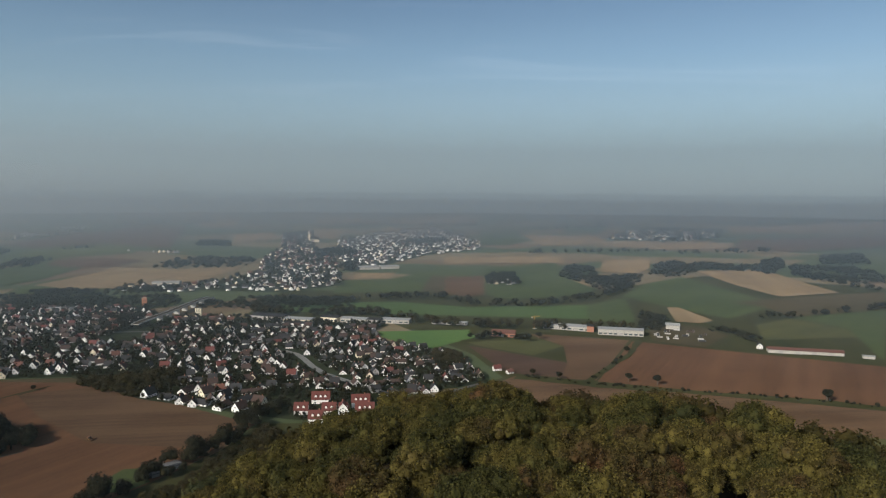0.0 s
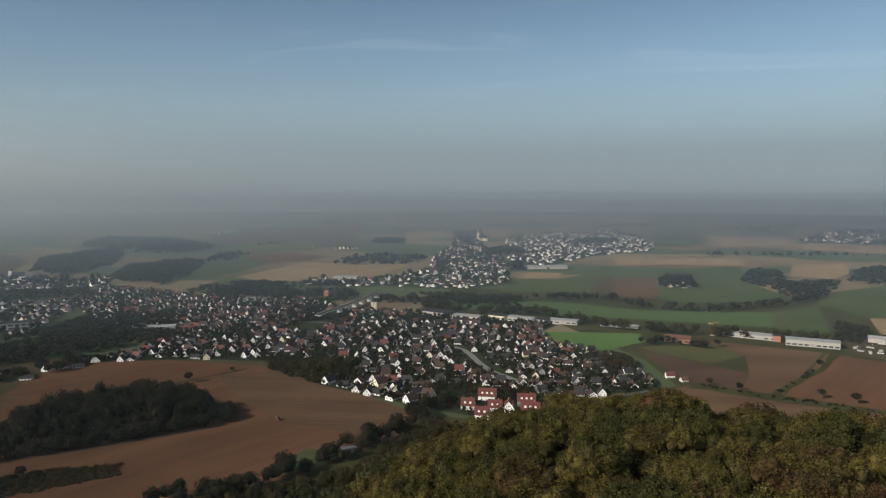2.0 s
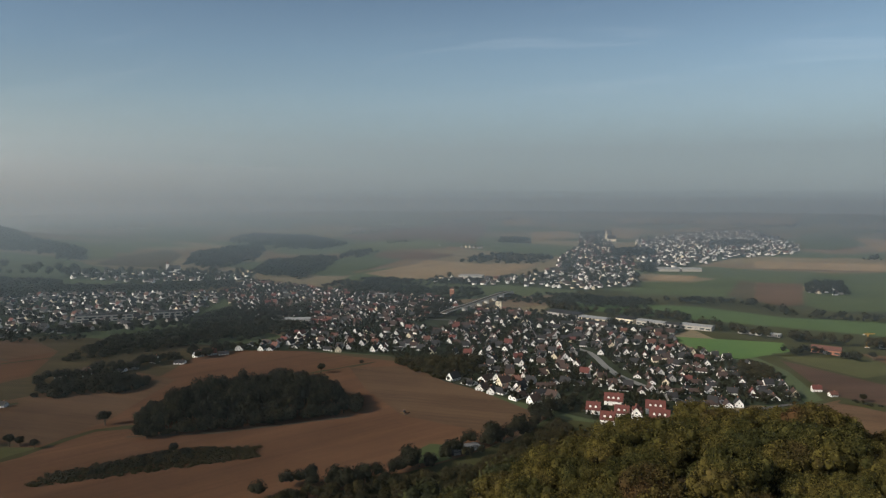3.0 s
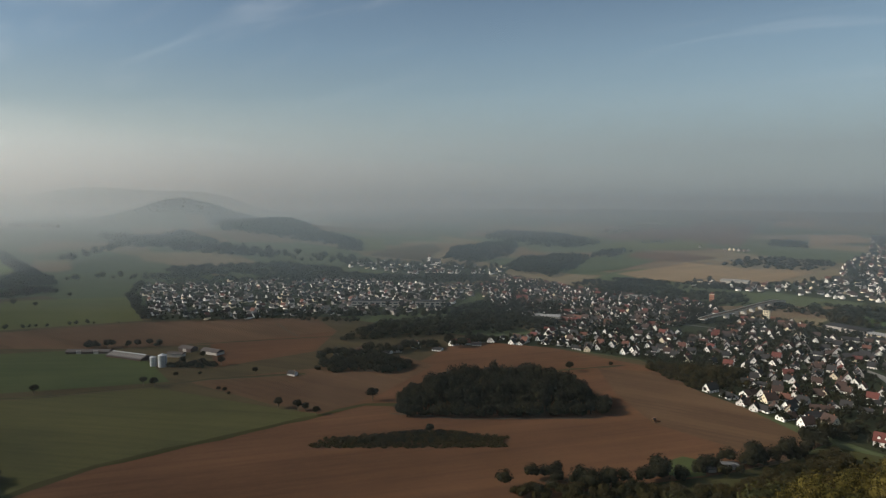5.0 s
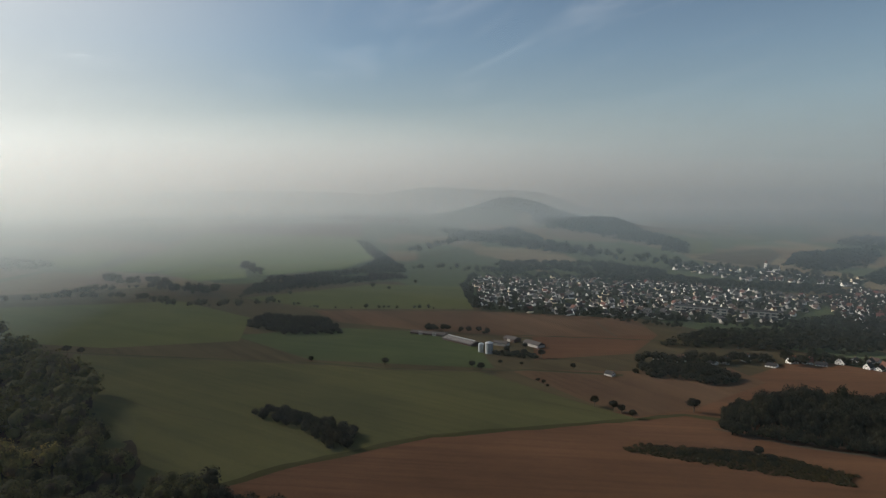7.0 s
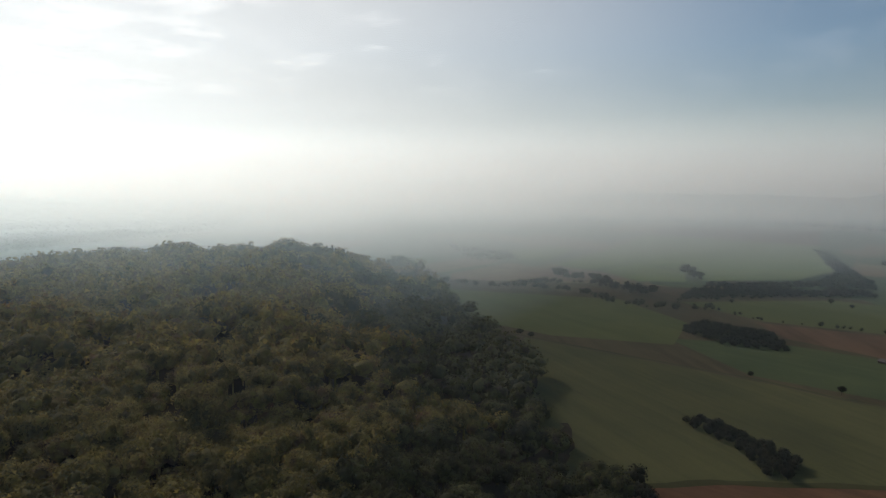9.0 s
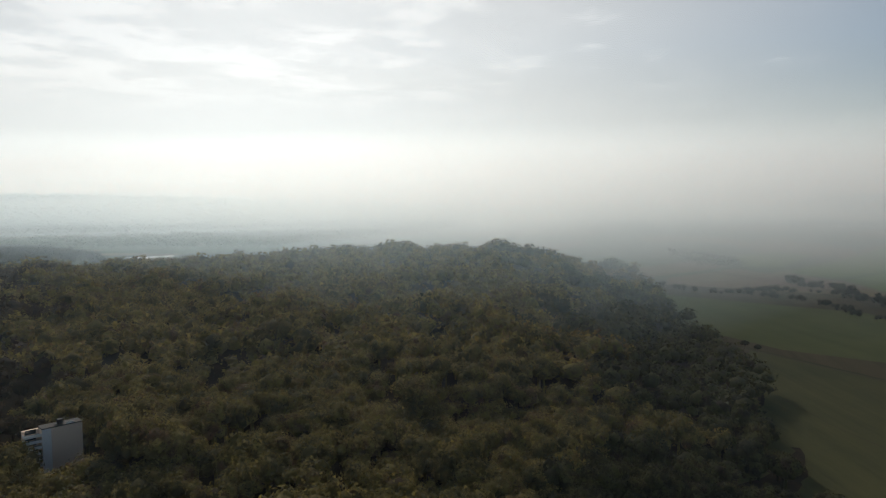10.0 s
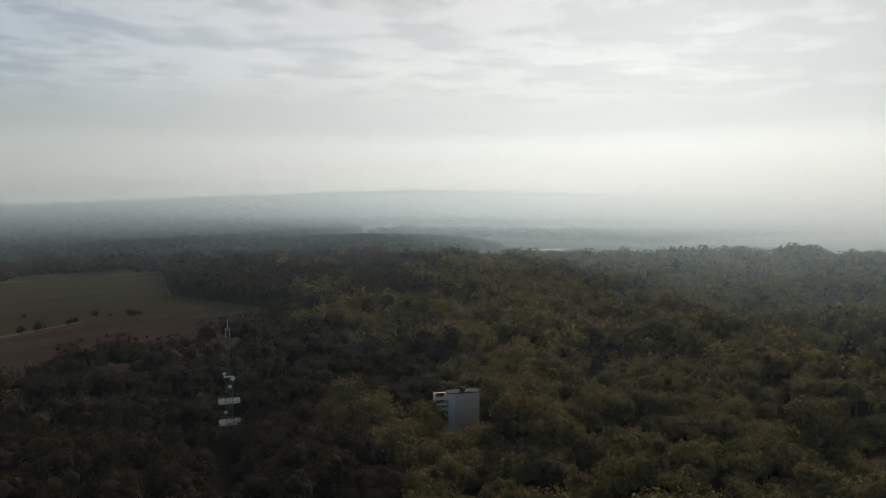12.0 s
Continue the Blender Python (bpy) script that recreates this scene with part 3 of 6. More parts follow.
def wood(name, spots, crowns, material, label, category="trees", trunk=True):
    """Many trees in one mesh. spots: rows of x, y, crown radius, crown half height, height of the crown's middle above the ground."""
    Vs, Ts, Qs = [], [], []
    n = 0
    for x, y, r, h, up in spots:
        V, T, Q = crowns[rng.integers(len(crowns))]
        a = rng.uniform(0, 6.28)
        c, s = np.cos(a), np.sin(a)
        W = np.stack([(V[:, 0] * c - V[:, 1] * s) * r + x, (V[:, 0] * s + V[:, 1] * c) * r + y, V[:, 2] * h + gz(x, y) + up], 1)
        Vs.append(W)
        Ts.append(T + n)
        Qs.append(Q + n)
        n += len(V)
        if trunk:
            b = 0.3 * 0.2 * r
            z0 = gz(x, y) - 0.3
            tv = np.array([(x + b * i, y + b * j, z) for z in (z0, z0 + up) for i, j in ((-1, -1), (1, -1), (1, 1), (-1, 1))])
            Vs.append(tv)
            Qs.append(np.array([(i, (i + 1) % 4, 4 + (i + 1) % 4, 4 + i) for i in range(4)]) + n)
            n += 8
    me = mesh_np(name, np.concatenate(Vs), [g for g in (np.concatenate(Ts), np.concatenate(Qs)) if len(g)], True)
    return tagged(link(name, me, material), label, category, kind="stuff")


def scatter(poly, gap, jitter=0.42, keep=1.0):
    """Places on a jittered grid inside a polygon."""
    xs, ys = [p[0] for p in poly], [p[1] for p in poly]
    res = []
    y, k = min(ys), 0
    while y < max(ys):
        x = min(xs) + (gap / 2 if k % 2 else 0)
        while x < max(xs):
            px, py = x + rng.uniform(-jitter, jitter) * gap, y + rng.uniform(-jitter, jitter) * gap
            if rng.random() < keep and inside(poly, px, py):
                res.append((px, py))
            x += gap
        y += gap * 0.87
        k += 1
    return res


def sized(places, r, h, up, vary=0.25):
    res = []
    for x, y in places:
        k = 1 + rng.uniform(-vary, vary)
        res.append((x, y, r * k, h * k, up * k * (1 + rng.uniform(-0.08, 0.08))))
    return res


def uneven(places, r, h, up):
    """Wood with old and young stands: crowns and heights follow patches."""
    res = []
    for x, y in places:
        k = 1 + 0.55 * noise.noise((x / 38, y / 38, 1.7)) + rng.uniform(-0.42, 0.42)
        k = max(0.55, k)
        swell = 13.0 * noise.noise((x / 48, y / 48, 8.3))
        res.append((x, y, r * (0.5 + 0.5 * k) * rng.uniform(0.8, 1.2), h * k, max(3.0, up * (0.55 + 0.45 * k) + swell)))
    return res


def along(pts, gap, wander=2.0, keep=1.0):
    res = []
    for (x0, y0), (x1, y1) in zip(pts, pts[1:]):
        n = max(1, int(math.hypot(x1 - x0, y1 - y0) / gap))
        for i in range(n):
            if rng.random() < keep:
                k = rng.random()
                res.append((x0 + (x1 - x0) * k + rng.uniform(-wander, wander), y0 + (y1 - y0) * k + rng.uniform(-wander, wander)))
    return res


def in_wood(x, y):
    """True where the hill's wood stands."""
    r = math.hypot(x, y)
    az = math.degrees(math.atan2(-x, y))
    az = az + 360 if az < -70 else az
    if y > 20 and -200 < x < 260:
        return gz(x, y) > (5 if x < 25 else 13)
    if y < edge_y(x) - 4 and r < 1330:
        return True
    return False


NO_TREES = [
    [(-556, -62), (-505, -25), (-430, -10), (-360, 20), (-340, -10), (-400, -40), (-440, -60), (-500, -75)],
    [(320, -920), (115, -985), (-75, -1000), (-70, -785), (-140, -668), (-120, -600), (-80, -495), (0, -460), (160, -410), (300, -400)],
]


CLEARINGS = [(-math.sin(radians(a)) * d, math.cos(radians(a)) * d, a, d, f, h) for a, d, f, h in ((152.2, 318, 26, 2.8), (171.4, 330, 60, 1.6))]


def build_hill_wood():
    near, mid, far = [], [], []
    R = 1330
    gap = 10.4
    y = -R
    k = 0
    while y < 420:
        x = -R + (gap / 2 if k % 2 else 0)
        while x < 420:
            px, py = x + rng.uniform(-0.4, 0.4) * gap, y + rng.uniform(-0.4, 0.4) * gap
            x += gap
            r = math.hypot(px, py)
            if r < 116 or r > R:
                continue
            az = math.degrees(math.atan2(-px, py))
            az = az + 360 if az < -70 else az
            if not (-42 < az < 60 or 80 < az < 192):
                continue
            if r < 185 and az > 80:
                continue
            if not in_wood(px, py) or any(inside(p, px, py) for p in NO_TREES):
                continue
            if any(math.hypot(px - hx, py - hy) < 14 or (d0 - front < r < d0 and abs(az - a0) < half) for hx, hy, a0, d0, front, half in CLEARINGS):
                continue
            if az < 70:
                (near if r < 232 else mid).append((px, py))
            elif r < 430:
                if rng.random() < 0.66:
                    mid.append((px, py))
            elif rng.random() < (0.8 if r < 750 else 0.66):
                far.append((px, py))
        y += gap * 0.87
        k += 1
    return near, mid, far


HILL_NEAR, HILL_MID, HILL_FAR = build_hill_wood()


def tree_kinds():
    res = []
    for i, (V, T, Q) in enumerate(NEAR_CROWNS):
        t = thing("tree", "leafy broadleaf tree in early autumn colours on the wooded hill", "tree", "trees on the hill")
        bm = bmesh.new()
        tube(bm, (0, 0, -0.6), (0.2, 0, 7.0), 0.34, 0.2)
        for a in (0.4, 2.5, 4.4):
            tube(bm, (0.15, 0, 5.0), (2.2 * math.cos(a), 2.2 * math.sin(a), 9.0), 0.15, 0.06, 5)
        part("trunk", bm, BARK, t)
        W = V + np.array([0, 0, 9.5])
        link("crown", mesh_np("crown", W, T), WOOD_LEAVES, t)
        res.append(t)
    return res


KINDS = tree_kinds()
HILL_NEAR.sort(key=lambda p: math.hypot(p[0] - 10, p[1] - 120))
for i, (x, y) in enumerate(HILL_NEAR[:170]):
    m = Matrix.Translation((x, y, gz(x, y))) @ Matrix.Rotation(rng.uniform(0, 6.28), 4, "Z") @ Matrix.Scale(rng.uniform(0.72, 1.12), 4)
    if i < len(KINDS):
        KINDS[i].matrix_basis = m
    else:
        t = copy_thing(KINDS[i % len(KINDS)], Matrix.Translation(m.translation))
        t.matrix_basis = m
print("wood", len(HILL_NEAR), len(HILL_MID), len(HILL_FAR))
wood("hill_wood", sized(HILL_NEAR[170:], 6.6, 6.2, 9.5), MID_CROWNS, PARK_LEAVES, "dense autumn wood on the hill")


def tone_of(p):
    """Leaf tone of the rear wood, light and shade put into the colour: shaded green along the fields, sunlit yellowish
    in the middle, browning and dimmed towards the mast.
    """
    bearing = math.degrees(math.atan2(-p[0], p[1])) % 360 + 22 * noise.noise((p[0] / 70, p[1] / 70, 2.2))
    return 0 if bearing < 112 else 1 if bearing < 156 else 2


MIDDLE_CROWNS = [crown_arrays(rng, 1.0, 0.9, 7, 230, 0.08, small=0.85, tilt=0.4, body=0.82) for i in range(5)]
# the same wood painted in its shaded, sunlit and browned tones
for k, (leaves, look_) in enumerate(((SHADED_LEAVES, "dark green"), (FOREST_LEAVES, "yellowish green"), (BROWN_LEAVES, "browning"))):
    near_tone = [p for p in HILL_MID if tone_of(p) == k]
    wood("plateau_wood", uneven([p for p in near_tone if math.hypot(*p) < 345], 8.8, 8.6, 9.5), BIG_CROWNS, leaves, "dense " + look_ + " broadleaf wood behind the hill")
    wood("middle_wood", uneven([p for p in near_tone if math.hypot(*p) >= 345], 8.0, 8.0, 9.5), MIDDLE_CROWNS, leaves, "dense " + look_ + " broadleaf wood on the plateau")
    wood("far_wood", uneven([p for p in HILL_FAR if tone_of(p) == k], 8.6, 8.0, 10.0), DOME_CROWNS, leaves, "wide " + look_ + " forest fading into haze", trunk=False)

# a pond shining in the vale behind the forest
WATER, _wn, _wl, _wb = shader("pond_water", 0.08, 0.5)
_wb.inputs["Base Color"].default_value = (0.03, 0.045, 0.05, 1)
pond = field([(-872, -1372), (-990, -1372), (-940, -1300), (-868, -1308)], WATER, "pale pond shining in the hazy vale", "pond", lift=1.5)
tagged(pond, "pale pond shining in the hazy vale", "water", kind="structure")

# ---------------------------------------------------------------- woods and hedges of the plain
def rim(poly, x, y):
    """How far a place lies from the edge of a polygon."""
    best = 1e9
    for (x0, y0), (x1, y1) in zip(poly, poly[1:] + poly[:1]):
        dx, dy = x1 - x0, y1 - y0
        k = max(0.0, min(1.0, ((x - x0) * dx + (y - y0) * dy) / (dx * dx + dy * dy)))
        best = min(best, math.hypot(x - x0 - k * dx, y - y0 - k * dy))
    return best


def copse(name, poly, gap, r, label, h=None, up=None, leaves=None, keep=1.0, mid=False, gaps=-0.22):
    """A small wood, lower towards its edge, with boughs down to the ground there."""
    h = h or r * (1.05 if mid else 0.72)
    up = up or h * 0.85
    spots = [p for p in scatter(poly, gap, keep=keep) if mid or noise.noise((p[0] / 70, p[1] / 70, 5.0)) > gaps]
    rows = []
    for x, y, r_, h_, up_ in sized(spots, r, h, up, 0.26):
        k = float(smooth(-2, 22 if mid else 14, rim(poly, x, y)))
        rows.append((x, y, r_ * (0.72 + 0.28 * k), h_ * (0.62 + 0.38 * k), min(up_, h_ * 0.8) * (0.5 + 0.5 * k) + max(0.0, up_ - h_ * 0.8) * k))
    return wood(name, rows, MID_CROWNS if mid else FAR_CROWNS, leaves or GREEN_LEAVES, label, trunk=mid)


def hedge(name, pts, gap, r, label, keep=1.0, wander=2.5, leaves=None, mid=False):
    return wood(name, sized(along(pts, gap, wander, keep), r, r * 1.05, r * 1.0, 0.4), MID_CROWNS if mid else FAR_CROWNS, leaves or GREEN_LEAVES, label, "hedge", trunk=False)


copse("copse", [(-332, 303), (-300, 335), (-240, 397), (-268, 428), (-325, 434), (-362, 385), (-367, 340)], 6.6, 5.8, "dark dense copse standing in the ploughed field", 8.5, 11.0, mid=True)
hedge("copse_edge", [(-369, 345), (-350, 315), (-335, 301), (-300, 333), (-240, 395), (-255, 420)], 2.6, 4.0, "low bushes along the edge of the copse", wander=1.2, mid=True)
copse("village_wood", [(-550, 410), (-505, 480), (-440, 580), (-425, 625), (-490, 685), (-545, 610), (-585, 485)], 9, 6.5, "dark wood between the village and the estate")
copse("roadside_wood", [(-470, 325), (-415, 375), (-430, 398), (-462, 400), (-490, 350)], 7, 5.4, "dark trees in front of the roadside houses", mid=True)
copse("tree_belt", [(-552, 863), (-597, 933), (-523, 952), (-455, 965), (-411, 890), (-449, 867)], 9, 5.5, "belt of trees behind the village", keep=0.9, gaps=-0.3)
copse("stream_wood", [(-306, 891), (-326, 961), (-266, 979), (-113, 971), (-106, 909), (-218, 881)], 9, 5.5, "dark wood along the stream", keep=0.9, gaps=-0.3)
copse("railway_wood", [(-207, 837), (-161, 884), (-75, 891), (-65, 859), (-150, 823)], 8, 4.6, "trees between the railway and the works", keep=0.7, gaps=-0.3)
copse("station_trees", [(-436, 843), (-411, 886), (-375, 862), (-347, 780), (-301, 762), (-299, 825), (-271, 732), (-345, 723)], 8, 4.6, "trees round the railway tower", keep=0.6, gaps=-0.3)
copse("west_wood", [(-794, 1246), (-911, 1431), (-878, 1493), (-851, 1522), (-793, 1311)], 15, 8, "dark wood on the plain", keep=0.9, gaps=-0.3)
copse("square_wood", [(-674, 1894), (-726, 2064), (-632, 2074), (-577, 1903)], 13, 8, "small square forest far off", keep=1, gaps=-0.3)
copse("park_wood", [(-563, 1335), (-588, 1465), (-573, 1556), (-425, 1568), (-376, 1422), (-441, 1344)], 15, 7, "wood beside the far town", keep=0.75, gaps=-0.3)
copse("church_wood", [(-296, 1605), (-326, 1759), (-276, 1853), (-209, 1751), (-198, 1613)], 13, 8, "wood below the church", keep=1, gaps=-0.3)
copse("chapel_grove", [(-194, 1301), (-224, 1504), (-175, 1507), (-157, 1313)], 12, 6, "trees below the far town", keep=0.8, gaps=-0.3)
copse("town_wood", [(-129, 2053), (-111, 2230), (12, 2271), (23, 2117), (-69, 1971)], 14, 7.5, "wooded rise inside the far town", keep=1, gaps=-0.3)
copse("field_wood", [(208, 1246), (253, 1432), (307, 1413), (283, 1242), (375, 1291), (332, 1175), (277, 1088), (243, 1074), (239, 1169)], 12, 7, "dark wood among the fields", keep=0.85, gaps=-0.3)
copse("long_wood", [(386, 1291), (449, 1479), (520, 1532), (605, 1467), (668, 1448), (629, 1362), (504, 1355), (414, 1250)], 13, 7.5, "long dark wood across the plain", keep=0.85, gaps=-0.3)
copse("spur_wood", [(590, 1277), (718, 1572), (806, 1646), (728, 1475), (620, 1306)], 13, 7.5, "dark spur of the long wood", keep=0.9, gaps=-0.3)
copse("valley_wood", [(662, 1317), (724, 1452), (839, 1438), (853, 1338), (736, 1153), (694, 1187), (659, 1231)], 13, 7.5, "dark wood on the plain", keep=0.75, gaps=-0.3)
copse("upper_wood", [(806, 1480), (924, 1699), (1057, 1741), (932, 1513)], 16, 9, "far dark wood", keep=0.85, gaps=-0.3)
copse("west_far_wood", [(-1676, 1108), (-1845, 1221), (-1761, 1316), (-1586, 1197)], 20, 9, "far dark wood", keep=0.9, gaps=-0.3)
copse("clearing_wood", [(-1394, 1039), (-1533, 1157), (-1452, 1163), (-1296, 1043)], 16, 8, "dark wood beside a clearing", keep=0.9, gaps=-0.3)
hedge("river_trees", [(-220, 951), (-149, 945), (-129, 970), (-50, 984), (-19, 1003), (14, 966), (36, 938), (88, 913), (135, 928), (179, 964), (227, 1004), (277, 1070), (307, 1144)], 4.6, 4.6, "line of trees along the stream", wander=10)
hedge("far_row", [(214, 1736), (383, 1767), (586, 1818)], 11, 6, "far row of trees", wander=5)
hedge("far_row", [(588, 1735), (748, 1781), (925, 1847)], 14, 7, "far row of trees", wander=8)
hedge("west_row", [(-949, 1722), (-923, 1794), (-893, 1854)], 14, 6, "far row of trees", wander=6)
hedge("west_row", [(-1263, 1987), (-1252, 2134), (-1284, 2500)], 16, 6, "far row of trees", wander=6)
hedge("east_hedge", [(386, 837), (446, 855), (523, 891), (592, 924)], 6, 4, "dark hedge across the fields", wander=3)
hedge("field_hedge_far", [(657, 1307), (664, 1239), (672, 1149), (685, 1072)], 8, 5, "dark hedge along a slope", wander=4)
hedge("north_row", [(-558, 3079), (-223, 3298), (169, 3135)], 26, 9, "far row of trees on the horizon", wander=14)
hedge("north_row", [(364, 2874), (516, 2939), (874, 3412)], 26, 9, "far row of trees on the horizon", wander=14)
hedge("north_row", [(515, 2297), (695, 2159), (996, 2377)], 26, 9, "far row of trees on the horizon", wander=14)
hedge("north_row", [(-1375, 2811), (-1250, 3193), (-927, 3434)], 30, 9, "far row of trees on the horizon", wander=16)
hedge("north_row", [(1072, 3614), (1562, 3737), (2197, 3897)], 30, 9, "far row of trees on the horizon", wander=16)
copse("station_wood", [(-416, 881), (-457, 981), (-378, 996), (-343, 917), (-375, 862)], 8, 4.6, "dark trees beside the railway bridge", keep=0.8, gaps=-0.5)
copse("bridge_trees", [(-343, 966), (-330, 966), (-300, 882), (-315, 881)], 8, 4.6, "dark trees beside the railway bridge", keep=0.9, gaps=-0.5)
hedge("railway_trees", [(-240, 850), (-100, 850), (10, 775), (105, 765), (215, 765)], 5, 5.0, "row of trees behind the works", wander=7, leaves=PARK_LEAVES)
copse("works_trees", [(215, 765), (230, 735), (275, 835), (255, 885)], 8, 5.5, "trees beside the storage yard")
copse("yard_trees", [(290, 745), (320, 700), (340, 730), (305, 790)], 8, 5, "trees behind the storage yard")
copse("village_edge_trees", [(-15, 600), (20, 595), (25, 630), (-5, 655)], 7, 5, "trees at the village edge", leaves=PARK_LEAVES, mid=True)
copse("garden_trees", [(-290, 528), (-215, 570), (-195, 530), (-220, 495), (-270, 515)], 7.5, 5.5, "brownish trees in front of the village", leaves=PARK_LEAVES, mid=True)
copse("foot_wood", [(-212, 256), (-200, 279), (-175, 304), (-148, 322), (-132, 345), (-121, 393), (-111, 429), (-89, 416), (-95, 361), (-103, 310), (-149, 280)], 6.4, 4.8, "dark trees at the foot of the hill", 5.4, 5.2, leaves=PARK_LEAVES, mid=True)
copse("school_wood", [(-540, 551), (-604, 630), (-607, 718), (-507, 740), (-443, 646), (-477, 572), (-494, 541)], 8, 5, "dark trees round the school", keep=0.85, gaps=-0.5)
hedge("estate_belt", [(-712, 432), (-697, 456), (-651, 497), (-607, 537), (-567, 578)], 2.6, 4.2, "dark trees below the housing estate", wander=7)
hedge("slope_trees", [(-175, 295), (-152, 345), (-130, 395), (-120, 440), (-113, 478)], 4.0, 5.2, "dark trees down the hillside to the village", wander=7, mid=True)
hedge("foot_trees", [(-212, 262), (-200, 278), (-190, 295)], 4.0, 5.0, "trees along the foot of the hill", wander=10, mid=True)
hedge("field_hedge", [(65, 565), (120, 540), (180, 525), (225, 515), (275, 500), (315, 485), (480, 385)], 3.0, 1.3, "low hedge between ploughed fields", keep=0.8, mid=True)
hedge("ditch_bushes", [(120, 555), (175, 645)], 6, 1.5, "low bushes along a ditch", keep=0.7, mid=True)
hedge("farm_hedge", [(25, 700), (60, 722), (90, 695)], 5, 4.0, "bushes round the farm", wander=5)
copse("moor_wood", [(-1034, 1051), (-1220, 1269), (-1258, 1472), (-1143, 1445), (-964, 1181), (-936, 1030)], 13, 8, "hazy wood in the valley", keep=0.85, gaps=-0.3)
copse("moor_wood", [(-1429, 1624), (-1579, 1907), (-1286, 1882), (-1025, 1664), (-1005, 1470), (-1192, 1461)], 17, 9, "hazy wood in the valley", keep=0.85, gaps=-0.3)
copse("moor_wood", [(-818, 986), (-935, 1181), (-910, 1331), (-839, 1319), (-737, 1099), (-694, 964)], 12, 7.5, "hazy wood in the valley", keep=0.85, gaps=-0.3)
copse("valley_belt", [(-628, 918), (-610, 1027), (-492, 1048), (-411, 1100), (-391, 1046), (-511, 963), (-569, 922)], 9, 5.5, "dark belt of trees behind the village", keep=0.9, gaps=-0.3)
copse("brook_belt", [(-994, 654), (-1076, 708), (-915, 781), (-774, 904), (-712, 844), (-815, 734)], 9, 6, "dark belt of trees between village and estate", keep=0.85, gaps=-0.3)
copse("estate_wood", [(-1150, 465), (-880, 665), (-1035, 785), (-1205, 760), (-1275, 565)], 13, 7.5, "trees behind the housing estate", keep=0.75)
hedge("hill_hedge", [(-2090, 740), (-1630, 795), (-1275, 845), (-1115, 845)], 9, 9, "wooded bank on the slope", wander=35)
hedge("estate_hedge", [(-985, 380), (-795, 320), (-690, 430), (-605, 485)], 5, 3.6, "hedge along the housing estate", wander=4)
hedge("estate_border", [(-1085, 440), (-985, 380), (-800, 325)], 7, 5, "trees at the end of the estate", wander=6)
hedge("lane_row", [(-1210, 320), (-1220, 405), (-1150, 480)], 12, 6, "trees by a field", wander=8)
copse("brook_wood", [(-990, 50), (-1065, 200), (-1135, 340), (-1215, 355), (-1180, 170), (-1100, 75)], 11, 6, "dark band of trees along the brook")
hedge("brook_hedge", [(-1090, -310), (-1040, -230), (-1065, -165), (-1030, -85), (-935, -25), (-915, 45), (-925, 90)], 4.2, 4.4, "trees along the brook", wander=5, keep=0.8)
hedge("meadow_hedge", [(-925, 90), (-865, 140), (-835, 225), (-790, 310)], 8, 2.6, "hedge along the meadow", keep=0.7, wander=2)
hedge("bank_trees", [(-1090, -190), (-1135, -80), (-1050, 10)], 5, 5, "bank of trees", wander=10)
hedge("terrace_row", [(-2490, -280), (-2690, -155), (-2765, 130), (-2705, 380), (-2365, 715)], 11, 8, "far row of trees on the rise", wander=14)
copse("terrace_wood", [(-2040, 740), (-2090, 900), (-2165, 1005), (-1930, 965), (-1605, 885), (-1305, 815), (-1435, 765), (-1735, 730), (-1885, 680)], 17, 11, "wood on the slope below the knoll", keep=0.85)
copse("slope_wood", [(-1840, 400), (-1755, 420), (-1240, 360), (-1100, 325), (-1070, 150), (-1020, 70), (-1085, 75), (-1160, 105), (-1215, 260), (-1400, 345)], 10, 7.5, "wooded gully on the slope")
hedge("slope_clump", [(-1375, 75), (-1280, 95), (-1225, 95)], 7, 6, "clump of trees on the slope", wander=8)
copse("south_brook_wood", [(-1750, -490), (-1675, -395), (-1630, -305), (-1495, -250), (-1420, -295), (-1530, -395)], 16, 7.5, "trees along the far brook", keep=0.75)
hedge("low_belt", [(-1235, -150), (-1170, -75), (-1090, -35), (-1030, 15)], 4, 6.5, "belt of trees along the brook", wander=16)
hedge("slope_hedge", [(-1530, 455), (-1800, 700), (-2015, 825), (-1595, 805), (-1440, 800)], 12, 8, "hedges on the slope", wander=15)
copse("farm_grove", [(-572, 246), (-540, 272), (-548, 286), (-578, 262)], 5.5, 3.6, "dark bushes beside the farm", mid=True)
hedge("farm_windbreak", [(-700, 222), (-665, 262), (-640, 285)], 6, 3.6, "trees behind the farm", wander=4, mid=True)
copse("field_clump", [(-780, 45), (-715, 85), (-700, 140), (-770, 135), (-825, 65)], 8, 5.6, "dark clump of trees in a green field", mid=True)
copse("ravine_grove", [(-467, 25), (-440, 48), (-418, 62), (-386, 66), (-386, 80), (-410, 86), (-445, 66), (-470, 45)], 5.6, 5.0, "dark grove in a hollow of the field", 6.6, 5.6, mid=True)
hedge("corner_trees", [(-352, -18), (-340, 5), (-318, 22), (-290, 30), (-270, 40)], 4, 5.5, "dark trees at the foot of the wood", wander=8, mid=True)
hedge("rear_hedge", [(75, -615), (30, -645), (5, -672), (-30, -664)], 9, 3.6, "bushes between two fields on the plateau", keep=0.75, wander=1.5)
copse("ridge_wood", [(-30, -1380), (-475, -1380), (-795, -1300), (-880, -1500), (-900, -1800), (-740, -2050), (-375, -1900), (60, -1650)], 17, 12, "forest on the second ridge", 8, 4)
